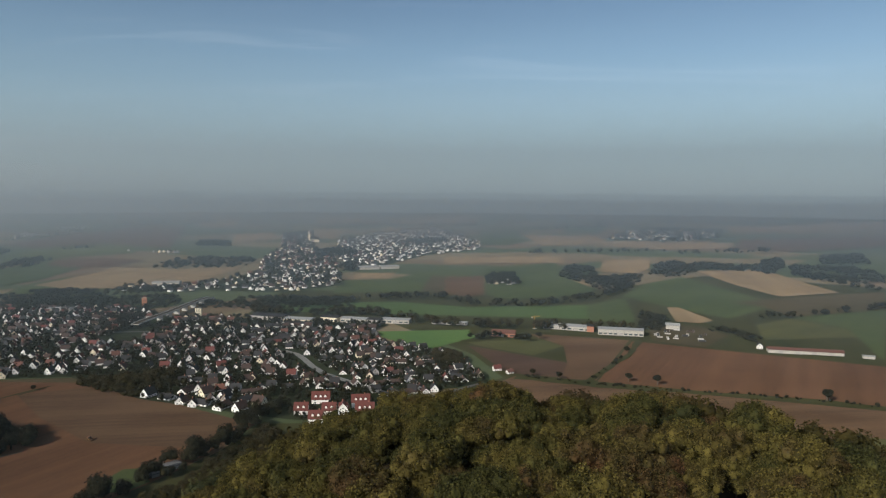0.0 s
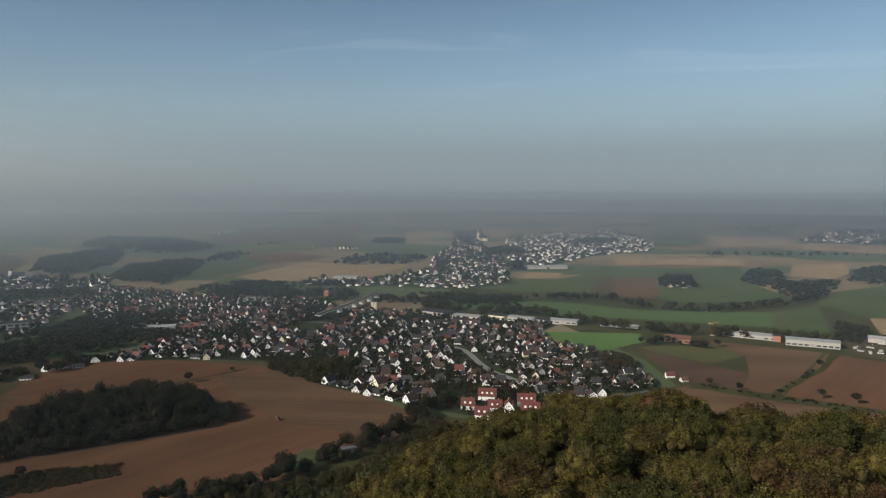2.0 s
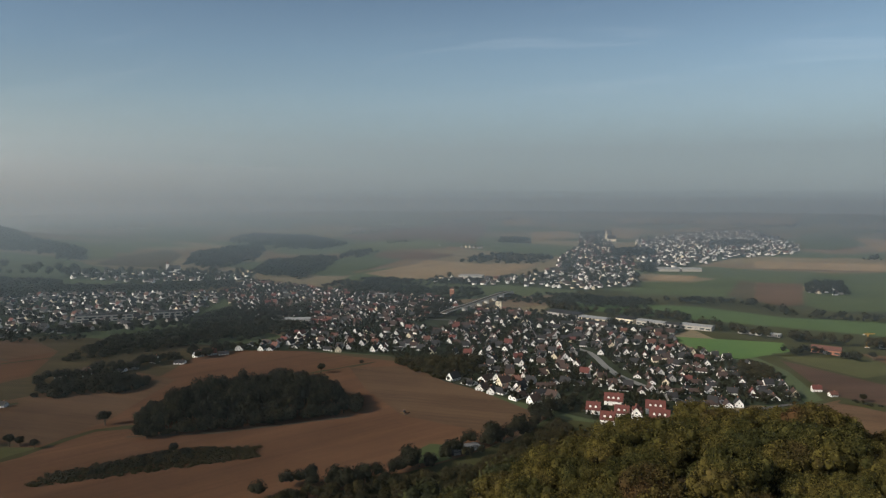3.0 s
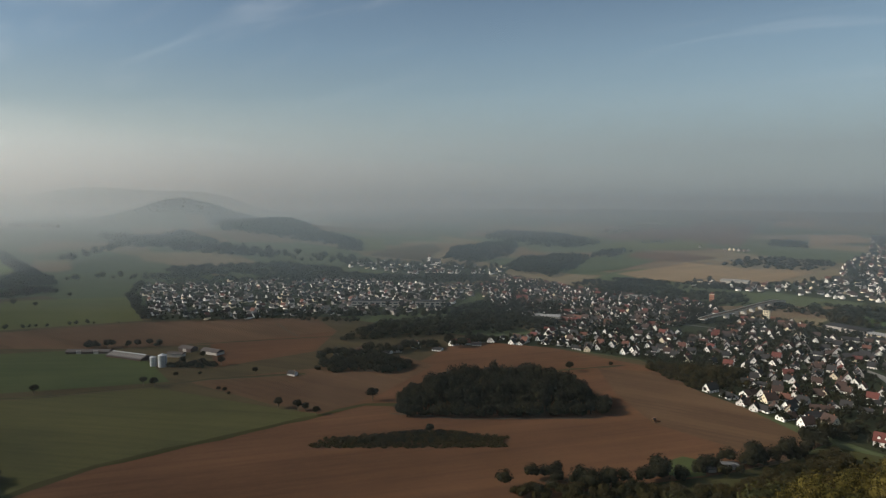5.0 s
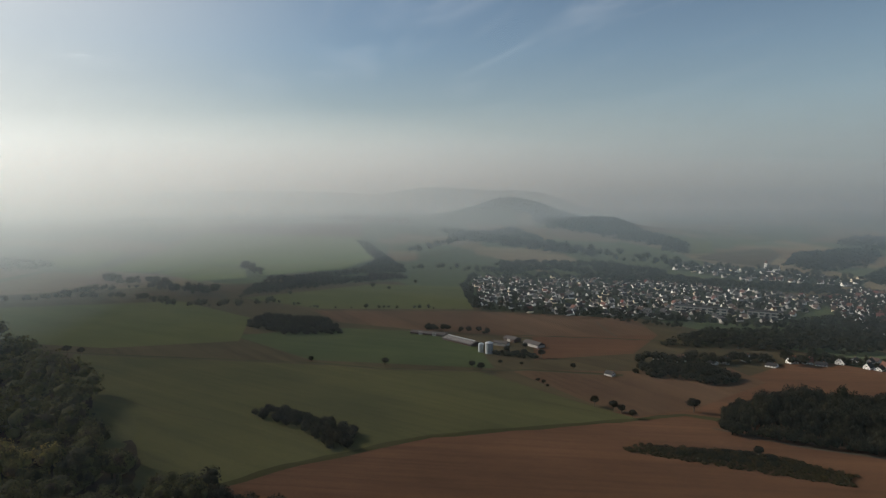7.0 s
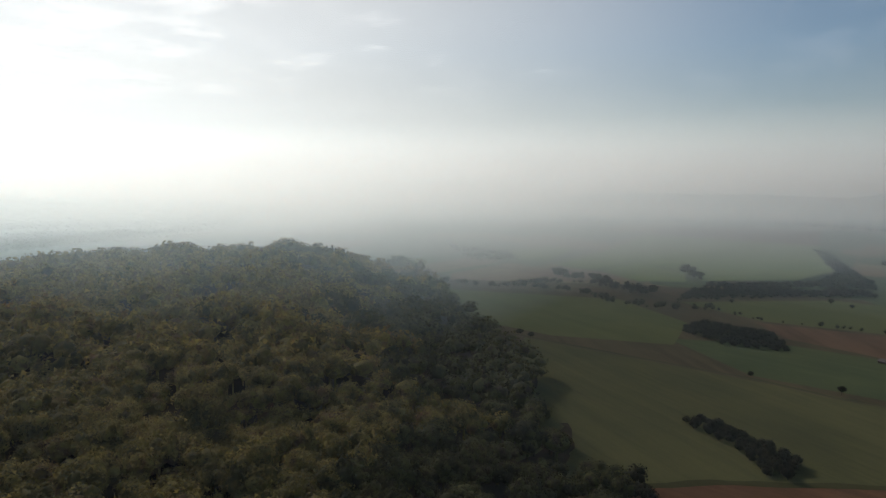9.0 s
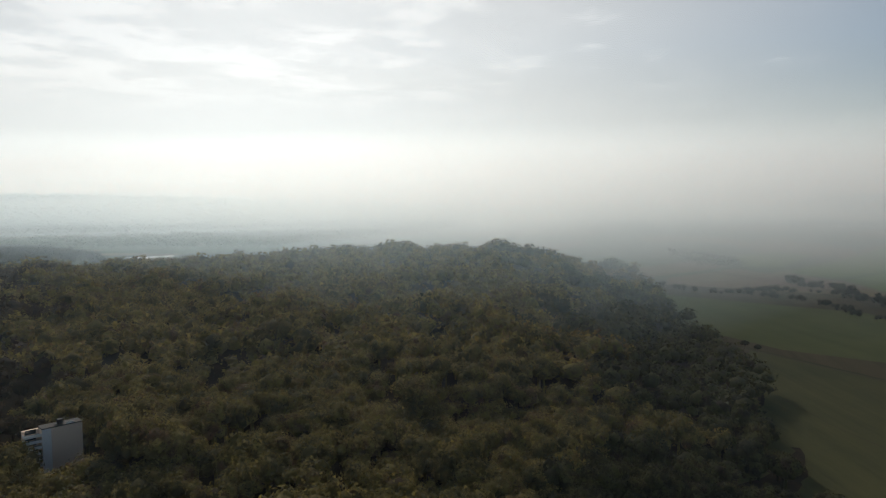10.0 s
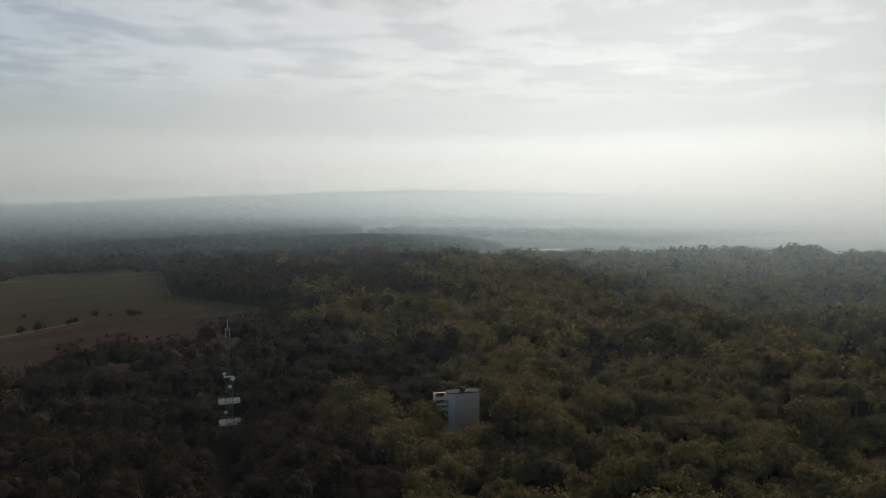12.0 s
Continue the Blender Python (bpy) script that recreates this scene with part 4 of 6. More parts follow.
copse("knoll_wood", [(-2655, 1030), (-2760, 1240), (-2850, 1400), (-2555, 1530), (-2125, 1400), (-1680, 1255), (-1530, 1230), (-1335, 1070), (-1490, 1100), (-1745, 1130), (-1850, 1105), (-2030, 1080), (-2495, 1245), (-2590, 1175)], 17, 12, "wooded knoll", 10, 8)
RIDGE = [p for p in scatter([(350, -2800), (-900, -2250), (-2165, -1400), (-3900, -2250), (-2800, -3500), (-2000, -4150), (650, -4550)], 38) if 2700 < math.hypot(*p) < 4560]
wood("ridge_forest", sized(RIDGE, 27, 14, 8, 0.3), TINY_CROWNS, GREEN_LEAVES, "forest covering the far hazy ridge", trunk=False)
VALE = [p for p in scatter([(350, -1500), (0, -1070), (-70, -965), (-66, -1400), (-400, -1900), (-740, -2100), (-900, -2700), (350, -2800)], 22)]
VALE += scatter([(-900, -1800), (-1300, -1380), (-2165, -1400), (-900, -2250), (-740, -2100)], 24)
wood("vale_wood", sized(VALE, 14, 10, 9, 0.35), TINY_CROWNS, GREEN_LEAVES, "dark forest filling the vale before the ridge", trunk=False)

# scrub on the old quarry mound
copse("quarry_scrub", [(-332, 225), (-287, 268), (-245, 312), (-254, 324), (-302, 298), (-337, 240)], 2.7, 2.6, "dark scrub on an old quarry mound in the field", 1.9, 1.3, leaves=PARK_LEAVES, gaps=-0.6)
copse("quarry_bushes", [(-318, 243), (-290, 276), (-268, 300), (-276, 306), (-302, 290), (-322, 256)], 4.6, 3.2, "taller bushes in the middle of the old quarry", 3.4, 3.6, mid=True)


def field_tree_kinds():
    res = []
    for i in range(3):
        V, T, Q = crown_arrays(rng, 3.7, 3.3 + 0.3 * i, 9, 1300, 0.28)
        t = thing("tree", "single dark green broadleaf tree standing in the fields", "tree", "trees in the fields")
        bm = bmesh.new()
        tube(bm, (0, 0, -0.5), (0, 0, 4.4), 0.4, 0.22)
        for a in (0.3, 2.2, 4.1):
            tube(bm, (0, 0, 2.2), (1.7 * math.cos(a), 1.7 * math.sin(a), 4.8), 0.14, 0.06, 5)
        part("trunk", bm, BARK, t)
        link("crown", mesh_np("crown", V + np.array([0, 0, 4.9]), [T, Q] if len(Q) else T), GREEN_LEAVES, t)
        res.append(t)
    return res


FIELD_TREES = field_tree_kinds()
SINGLE_TREES = ((-375, 310, 1.25), (-321, 474, 1.1), (-305, 512, 0.6), (-408, 254, 1.0), (-394, 260, 1.0), (-389, 263, 0.8), (-378, 264, 0.8),
                (-563, 146, 0.95), (-596, 89, 0.75), (-475, 245, 0.5), (-468, 246, 0.55), (-460, 245, 0.4), (-535, 240, 0.6), (-525, 255, 0.5),
                (-500, 290, 0.7), (-520, 216, 1.0), (-530, 212, 0.9), (-545, 284, 1.0), (-555, 272, 0.9), (-570, 262, 0.9), (-580, 285, 0.8),
                (-690, 225, 0.9), (-680, 240, 1.0), (-668, 255, 0.9), (150, 550, 0.95), (170, 540, 1.05), (282, 500, 1.15), (175, 650, 0.9),
                (75, 565, 0.8), (95, 556, 0.8), (-700, -115, 1.1), (-690, -102, 1.0), (-1015, 245, 1.1), (-985, 262, 0.9), (-1040, 320, 0.9),
                (-985, 120, 0.9), (100, 712, 1.0), (-297, 290, 0.9), (60, -622, 0.9), (-20, -655, 1.0), (-130, -720, 1.1), (65, -700, 0.5))
for i, (x, y, k) in enumerate(SINGLE_TREES):
    m = Matrix.Translation((x, y, gz(x, y))) @ Matrix.Rotation(rng.uniform(0, 6.28), 4, "Z") @ Matrix.Scale(k, 4)
    t = FIELD_TREES[i] if i < 3 else copy_thing(FIELD_TREES[i % 3], Matrix.Translation((x, y, 0)))
    t.matrix_basis = m

# verges, lanes and tracks
strip("verge", [(-330, -60), (-372, 40), (-385, 100), (-390, 130), (-385, 180), (-380, 215), (-375, 265), (-372, 300), (-345, 325)], 6, VERGE, "dark grass verge between two fields", "verge", wobble=0.3)
strip("verge", [(-745, -185), (-670, -55), (-590, 95), (-555, 140), (-520, 215), (-510, 255), (-470, 318)], 5, VERGE, "grass verge along a farm lane", "verge", wobble=0.3)
strip("track", [(-745, -188), (-670, -58), (-590, 92), (-555, 137), (-520, 212), (-508, 253), (-468, 316)], 1.8, TRACK, "narrow gravel farm lane", "track", lift=0.7)
strip("track", [(-675, 420), (-630, 404), (-595, 395)], 2.6, TRACK, "pale dirt track across a brown field", "track", lift=0.7)
strip("verge", [(-640, 300), (-590, 390), (-560, 440)], 3.5, VERGE, "grass line between fields", "verge", wobble=0.4)
strip("track", [(-345, 300), (-300, 327), (-240, 390)], 2.5, TRACK, "worn track along the copse", "track", lift=0.66, wobble=0.4)
strip("track", [(-545, -62), (-500, -30), (-465, 5)], 0.9, FALLOW, "faint wheel track in the grass", "track", lift=0.66, wobble=0.4)
strip("verge", [(-310, 500), (-300, 525), (-330, 470), (-370, 440)], 3, VERGE, "grass line in the field", "verge", wobble=0.4)
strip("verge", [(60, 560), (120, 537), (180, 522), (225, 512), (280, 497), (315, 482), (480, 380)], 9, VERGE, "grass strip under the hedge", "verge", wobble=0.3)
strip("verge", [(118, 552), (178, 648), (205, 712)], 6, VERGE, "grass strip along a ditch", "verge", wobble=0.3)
strip("verge", [(20, 700), (105, 745), (215, 722), (310, 665), (400, 632), (560, 520)], 7, VERGE, "grass strip by the railway", "verge", wobble=0.2)
field([(-177, 337), (-171, 365), (-161, 367), (-150, 349), (-158, 336)], GRASS, "small green lawn beside a shed")
field([(245, 430), (330, 400), (300, 350), (240, 390)], OLIVE, "olive patch of grass")


# ---------------------------------------------------------------- houses
WHITE = plain("white_render", (0.72, 0.70, 0.66), 0.85, 0.2, vary=0.14, scale=0.3)
CREAM = plain("cream_render", (0.66, 0.58, 0.43), 0.85, 0.2, vary=0.15, scale=0.3)
GREY_WALL = plain("grey_render", (0.32, 0.30, 0.28), 0.85, 0.2, vary=0.2, scale=0.3)
RED_TILE = plain("red_tiles", (0.115, 0.04, 0.033), 0.8, 0.1, vary=0.35, scale=0.5)
ORANGE_TILE = plain("orange_tiles", (0.12, 0.056, 0.042), 0.85, 0.1, vary=0.35, scale=0.5)
BROWN_TILE = plain("brown_tiles", (0.058, 0.038, 0.032), 0.85, 0.08, vary=0.35, scale=0.5)
SLATE = plain("dark_slate", (0.034, 0.032, 0.033), 0.85, 0.08, vary=0.35, scale=0.5)
PALE_ROOF = plain("weathered_sheet_roof", (0.26, 0.26, 0.255), 0.8, 0.15, vary=0.25, scale=0.2)
BRICK = plain("brick", (0.33, 0.15, 0.095), 0.9, 0.1, vary=0.3, scale=0.6)
GLASS, _n, _l, _b = shader("window_glass", 0.12, 0.6)
_b.inputs["Base Color"].default_value = (0.03, 0.035, 0.04, 1)
DOOR = plain("door_wood", (0.12, 0.07, 0.04), 0.6)
STEEL = plain("galvanised_steel", (0.5, 0.51, 0.52), 0.4, 0.5, metal=0.7, vary=0.2)
CONCRETE = plain("concrete", (0.42, 0.40, 0.37), 0.9, 0.2, vary=0.2, scale=0.3)


def gable_bm(w, l, eave, ridge):
    """Walls of a house with gables at both ends of its length (along x)."""
    bm = bmesh.new()
    ends = []
    for x in (-l / 2, l / 2):
        ends.append([bm.verts.new((x, y, z)) for y, z in ((-w / 2, -0.6), (w / 2, -0.6), (w / 2, eave), (0, ridge), (-w / 2, eave))])
    a, b = ends
    bm.faces.new(a[::-1])
    bm.faces.new(b)
    for i in range(5):
        j = (i + 1) % 5
        bm.faces.new((a[i], a[j], b[j], b[i]))
    return bm


def slab_bm(w, l, eave, ridge, side, over=0.45, thick=0.22):
    """One slope of a gable roof with its overhang."""
    rise = (ridge - eave) / (w / 2)
    y1 = side * (w / 2 + over)
    z1 = eave - rise * over
    bm = bmesh.new()
    vs = []
    for x in (-l / 2 - over, l / 2 + over):
        vs.append([bm.verts.new(p) for p in ((x, 0, ridge + 0.03), (x, y1, z1 + 0.03), (x, y1, z1 + thick), (x, 0, ridge + thick + 0.06))])
    a, b = vs
    for i in range(4):
        j = (i + 1) % 4
        bm.faces.new((a[i], a[j], b[j], b[i]))
    bm.faces.new(a[::-1])
    bm.faces.new(b)
    bmesh.ops.recalc_face_normals(bm, faces=bm.faces)
    return bm


def house(label, w, l, eave, ridge, wall, roof, dormers=0, group="houses of the village", m=None):
    h = thing("house", label, "house", group, m=m)
    part("wall", gable_bm(w, l, eave, ridge), wall, h)
    for side in (-1, 1):
        part("roof", slab_bm(w, l, eave, ridge, side), roof, h)
    cx, cz = l * 0.22, ridge - 0.8
    part("chimney", boxes((cx - 0.3, cx + 0.3, 0.5, 1.1, cz, ridge + 0.9), (cx - 0.38, cx + 0.38, 0.42, 1.18, ridge + 0.9, ridge + 1.02)), BRICK, h)
    floors = [1.0] + ([3.7] if eave > 4.4 else [])
    for z in floors:
        for side in (-1, 1):
            for k in (-0.3, 0.3):
                x, y = k * l, side * w / 2
                part("window", boxes((x - 0.65, x + 0.65, y - 0.05, y + 0.05, z, z + 1.3)), GLASS, h)
    for end in (-1, 1):
        x = end * l / 2
        for y in (-0.25 * w, 0.25 * w):
            part("window", boxes((x - 0.05, x + 0.05, y - 0.6, y + 0.6, 1.0, 2.3)), GLASS, h)
        part("window", boxes((x - 0.05, x + 0.05, -0.55, 0.55, eave + 0.2, eave + 1.4)), GLASS, h)
    part("door", boxes((-0.55, 0.55, -w / 2 - 0.06, -w / 2 + 0.04, -0.1, 2.0)), DOOR, h)
    for i in range(dormers):
        x = (i - (dormers - 1) / 2) * l / max(dormers, 1) * 0.8
        for side in (-1, 1):
            zb = eave + (ridge - eave) * 0.3
            y0, y1 = side * (w / 2) * 0.78, side * (w / 2) * 0.2
            bm = bmesh.new()
            vs = []
            for y in (y0, y1):
                vs.append([bm.verts.new((x + a, y, z)) for a, z in ((-0.9, zb - 0.3), (0.9, zb - 0.3), (0.9, zb + 1.1), (0, zb + 1.9), (-0.9, zb + 1.1))])
            bm.faces.new(vs[0])
            bm.faces.new(vs[1])
            for a in range(5):
                b = (a + 1) % 5
                bm.faces.new((vs[0][a], vs[0][b], vs[1][b], vs[1][a]))
            bmesh.ops.recalc_face_normals(bm, faces=bm.faces)
            d = part("dormer", bm, wall, h)
            bm = bmesh.new()
            for s in (-1, 1):
                q = [(x + s * 1.15, y0 + side * 0.2, zb + 0.95), (x, y0 + side * 0.2, zb + 2.02), (x, y1, zb + 2.02), (x + s * 1.15, y1, zb + 0.95)]
                top = [bm.verts.new((px, py, pz + 0.12)) for px, py, pz in q]
                bot = [bm.verts.new(p) for p in q]
                bm.faces.new(top)
                bm.faces.new(bot[::-1])
                for a in range(4):
                    bm.faces.new((bot[a], bot[(a + 1) % 4], top[(a + 1) % 4], top[a]))
            bmesh.ops.recalc_face_normals(bm, faces=bm.faces)
            part("dormer_roof", bm, roof, d)
    return h


HOUSE_KINDS = []
for lab, w, l, e, r, wa, ro in (
        ("white rendered house with a dark slate gable roof", 8.5, 11, 3.6, 8.6, WHITE, SLATE),
        ("white rendered house with a brown tiled gable roof", 8.5, 10.5, 3.7, 8.4, WHITE, BROWN_TILE),
        ("white house with a red tiled gable roof", 9, 11.5, 3.6, 8.8, WHITE, RED_TILE),
        ("white house with a weathered orange tiled roof", 8, 10, 3.6, 8.4, WHITE, ORANGE_TILE),
        ("low white bungalow with a dark shallow roof", 9.5, 13, 2.6, 5.4, WHITE, SLATE),
        ("low white bungalow with a brown shallow roof", 9, 14, 2.6, 5.8, WHITE, BROWN_TILE),
        ("cream house with a brown tiled gable roof", 8.5, 11, 4.0, 8.8, CREAM, BROWN_TILE),
        ("tall white house with a steep slate roof", 8, 9.5, 4.2, 9.8, WHITE, SLATE),
        ("grey rendered house with a dark roof", 8.5, 11, 4.8, 9.0, GREY_WALL, SLATE)):
    HOUSE_KINDS.append([lab, (w, l, e, r, wa, ro), None])

rh = random.Random(11)


def lots(poly, angle, du, dv, keep, gap_noise=0.0):
    """Building plots along streets that run at an angle through a settlement."""
    ca, sa = math.cos(radians(angle)), math.sin(radians(angle))
    cx = sum(p[0] for p in poly) / len(poly)
    cy = sum(p[1] for p in poly) / len(poly)
    R = max(math.hypot(p[0] - cx, p[1] - cy) for p in poly)
    res = []
    v = -R
    row = 0
    while v < R:
        u = -R
        while u < R:
            a, b = u + rh.uniform(-5, 5), v + rh.uniform(-5, 5)
            x, y = cx + a * ca - b * sa, cy + a * sa + b * ca
            u += du * rh.uniform(0.85, 1.2)
            if inside(poly, x, y) and rh.random() < keep and noise.noise((x * 0.012, y * 0.012, 3.1)) > gap_noise - 1:
                res.append((x, y, angle + (90 if rh.random() < 0.62 else 0) + rh.uniform(-17, 17)))
        v += dv * (0.8 if row % 2 else 1.35)
        row += 1
    return res


KEEP_CLEAR = [(-90, 475, 48), (-124, 618, 14), (-98, 568, 14), (-110, 592, 14), (-20, 620, 0)]


STREET = [(-150, 650), (-135, 637), (-124, 618), (-112, 592), (-98, 568), (-75, 545)]


def near_bridge(x, y):
    """True on the approach to the bridge and along the open village street."""
    if -160 < x < -60 and any(math.hypot(x - px - (qx - px) * k / 6, y - py - (qy - py) * k / 6) < 7.5 for (px, py), (qx, qy) in zip(STREET, STREET[1:]) for k in range(7)):
        return True
    return abs(x + 327) < 20 and 680 < y < 990


VILLAGE_LOTS = [p for p in lots(VILLAGE, 12, 11.8, 12.8, 0.86) if not near_bridge(p[0], p[1]) and all(math.hypot(p[0] - x, p[1] - y) > d for x, y, d in KEEP_CLEAR)
                and not (p[1] > 770 and -240 < p[0] < -30) and not (-300 < p[0] < -190 and p[1] < 575 and p[0] < -0.5 * p[1] + 65)]
STRIP_LOTS = [(x + rh.uniform(-5, 5), y + rh.uniform(-5, 5), rh.uniform(0, 180)) for x, y in along([(-500, 372), (-480, 410), (-470, 440), (-450, 480), (-440, 510)], 11, 8)]
VILLAGE_LOTS.sort(key=lambda p: math.hypot(p[0], p[1]))
NEAR_LOTS = VILLAGE_LOTS[:245] + STRIP_LOTS
FAR_LOTS = VILLAGE_LOTS[245:]
for x, y, a in NEAR_LOTS:
    d = math.hypot(x, y)
    if x > -150 and d < 640:
        k = rh.choices(range(9), (2.5, 2.5, 0.4, 0.3, 6, 5, 1, 0.6, 1))[0]
    elif x < -230:
        k = rh.choices(range(9), (3, 4, 2.2, 3.0, 1, 1, 1.5, 1.5, 2))[0]
    else:
        k = rh.choices(range(9), (4, 3, 1.0, 0.5, 1.5, 1, 1, 3, 1))[0]
    kind = HOUSE_KINDS[k]
    m = Matrix.Translation((x, y, gz(x, y))) @ Matrix.Rotation(radians(a), 4, "Z") @ Matrix.Scale(0.68, 4)
    if kind[2] is None:
        kind[2] = house(kind[0], *kind[1], m=m)
    else:
        copy_thing(kind[2], m).matrix_basis = m


def far_houses(name, spots, label, size=1.0, roofs=(6, 5, 0.5, 0.6), walls=(5, 1.2, 3.6)):
    """Far houses in one mesh: walls and roofs, each its own island."""
    V, F4, F3, mats4, mats3 = [], [], [], [], []
    n = 0
    for x, y, a in spots:
        w, l = rh.uniform(5.4, 7) * size, rh.uniform(6.8, 9.4) * size
        e, r = rh.uniform(2.7, 3.8) * size, 0
        r = e + w * rh.uniform(0.42, 0.62)
        c, s = math.cos(radians(a)), math.sin(radians(a))
        z0 = gz(x, y)
        roof = rh.choices((1, 2, 3, 4), roofs)[0]
        base = [(X, Y, Z) for X in (-l / 2, l / 2) for Y, Z in ((-w / 2, -1), (w / 2, -1), (w / 2, e), (0, r), (-w / 2, e))]
        o = 0.4
        ez = e - o * (r - e) / (w / 2)
        slopes = [(X, Y, Z) for sd in (-1, 1) for X, Y, Z in ((-l / 2 - o, 0, r + 0.2), (l / 2 + o, 0, r + 0.2), (l / 2 + o, sd * (w / 2 + o), ez + 0.2), (-l / 2 - o, sd * (w / 2 + o), ez + 0.2))]
        for X, Y, Z in base + slopes:
            V.append((x + X * c - Y * s, y + X * s + Y * c, z0 + Z))
        wm = rh.choices((0, 5, 6), walls)[0]
        for q in ((0, 1, 2, 4), (6, 5, 9, 7), (0, 4, 9, 5), (2, 1, 6, 7)):
            F4.append([n + i for i in q])
            mats4.append(wm)
        for q in ((10, 11, 12, 13), (15, 14, 17, 16)):
            F4.append([n + i for i in q])
            mats4.append(roof)
        for q in ((4, 2, 3), (7, 9, 8)):
            F3.append([n + i for i in q])
            mats3.append(wm)
        n += 18
    me = mesh_np(name, np.array(V), [np.array(F4), np.array(F3)])
    ob = link(name, me, [WHITE, SLATE, BROWN_TILE, RED_TILE, ORANGE_TILE, CREAM, GREY_WALL])
    me.polygons.foreach_set("material_index", np.array(mats4 + mats3, np.int32))
    return tagged(ob, label, "houses", kind="stuff")


ESTATE_LOTS = lots(ESTATE, 5, 14, 16, 0.85)
HAMLET_LOTS = lots(HAMLET, 5, 19, 21, 0.7)
ROW_LOTS = lots(ROW, 12, 16, 19, 0.8)
TOWN_LOTS = lots(TOWN, 12, 17, 26, 0.82)
CORE_LOTS = lots(CORE, 25, 17, 22, 0.8)
FAR_TOWN_LOTS = lots(FAR_TOWN, 12, 26, 40, 0.6)
OLD_LOTS = [p for p in FAR_LOTS if p[0] < -230]
far_houses("village_houses", [p for p in FAR_LOTS if p[0] >= -230], "white village houses with dark roofs", 0.92, walls=(6, 1.2, 2.5))
far_houses("village_houses", OLD_LOTS, "white village houses with red and dark roofs", 0.82, (4, 5, 2.2, 2.6), (5, 1.5, 3))
far_houses("estate_houses", ESTATE_LOTS, "white houses of a housing estate", 0.84, walls=(3.4, 1, 5))
far_houses("hamlet_houses", HAMLET_LOTS, "pale houses at the far end of the village")
far_houses("roadside_houses", ROW_LOTS, "white houses along the road", 0.95, walls=(6, 1, 1))
far_houses("town_houses", TOWN_LOTS, "white houses of the far town in haze", 1.15, walls=(8, 1, 1))
far_houses("old_town_houses", CORE_LOTS, "red roofed houses of the old town in haze", 0.95, (2, 3, 4, 4), (4, 2, 2))
far_houses("far_town_houses", FAR_TOWN_LOTS, "pale houses of the farthest town", 1.4, (4, 3, 1, 2), (6, 1, 1))
for name, poly, n_, lab in (("farmsteads", [(69, 1131), (81, 1255), (131, 1267), (129, 1134)], 14, "farm houses among trees"),
                            ("farmsteads", [(-900, 1750), (-640, 1700), (-640, 1830), (-900, 1880)], 7, "far farmsteads"),
                            ("farmsteads", [(-1500, 830), (-1250, 900), (-1250, 1000), (-1500, 920)], 8, "far farmsteads"),
                            ("far_village", [(-2300, 1900), (-1950, 2150), (-2000, 2300), (-2350, 2050)], 26, "far village in haze"),
                            ("far_village", [(-1432, 2314), (-1508, 2704), (-1317, 2359), (-1301, 2128)], 30, "far village in haze"),
                            ("far_village", [(-1500, 2700), (-1200, 2900), (-1300, 3100), (-1600, 2900)], 22, "far village in haze")):
    far_houses(name, [(*p, rh.uniform(0, 180)) for p in scatter(poly, 30 if n_ > 14 else 16)[:n_]], lab)


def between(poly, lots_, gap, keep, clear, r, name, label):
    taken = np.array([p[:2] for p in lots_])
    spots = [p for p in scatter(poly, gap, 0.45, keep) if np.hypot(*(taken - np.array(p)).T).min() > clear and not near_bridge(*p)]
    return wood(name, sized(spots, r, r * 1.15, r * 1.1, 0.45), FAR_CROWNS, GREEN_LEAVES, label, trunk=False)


hedge("strip_trees", [(-505, 360), (-485, 405), (-475, 440), (-455, 480), (-440, 515)], 1.6, 3.6, "dark garden trees round the roadside houses", wander=13, mid=True)
copse("churchyard_trees", [(-405, 795), (-390, 835), (-320, 830), (-280, 730), (-305, 690), (-350, 705)], 7, 4.4, "dark trees in the middle of the village", keep=0.7)
between(VILLAGE, VILLAGE_LOTS, 5.8, 0.85, 4.6, 2.3, "village_trees", "garden trees and hedges between the village houses")
wood("hamlet_grove", sized(scatter([(69, 1131), (81, 1255), (131, 1267), (129, 1134)], 9), 5, 5, 5, 0.3), FAR_CROWNS, GREEN_LEAVES, "trees round a hamlet in the fields", trunk=False)
between(ESTATE, ESTATE_LOTS, 11, 0.7, 8, 3.4, "estate_trees", "garden trees of the estate")
between(HAMLET, HAMLET_LOTS, 13, 0.8, 8, 4.5, "hamlet_trees", "trees between the far houses")
between(ROW, ROW_LOTS, 15, 0.7, 9, 4.5, "roadside_trees", "trees between roadside houses")
between(CORE, CORE_LOTS, 15, 0.8, 9, 4.5, "old_town_trees", "trees of the old town")
between(TOWN, TOWN_LOTS, 19, 0.55, 10, 4.2, "town_trees", "trees of the far town")
between(FAR_TOWN, FAR_TOWN_LOTS, 30, 0.6, 10, 7, "far_town_trees", "trees round the farthest town")

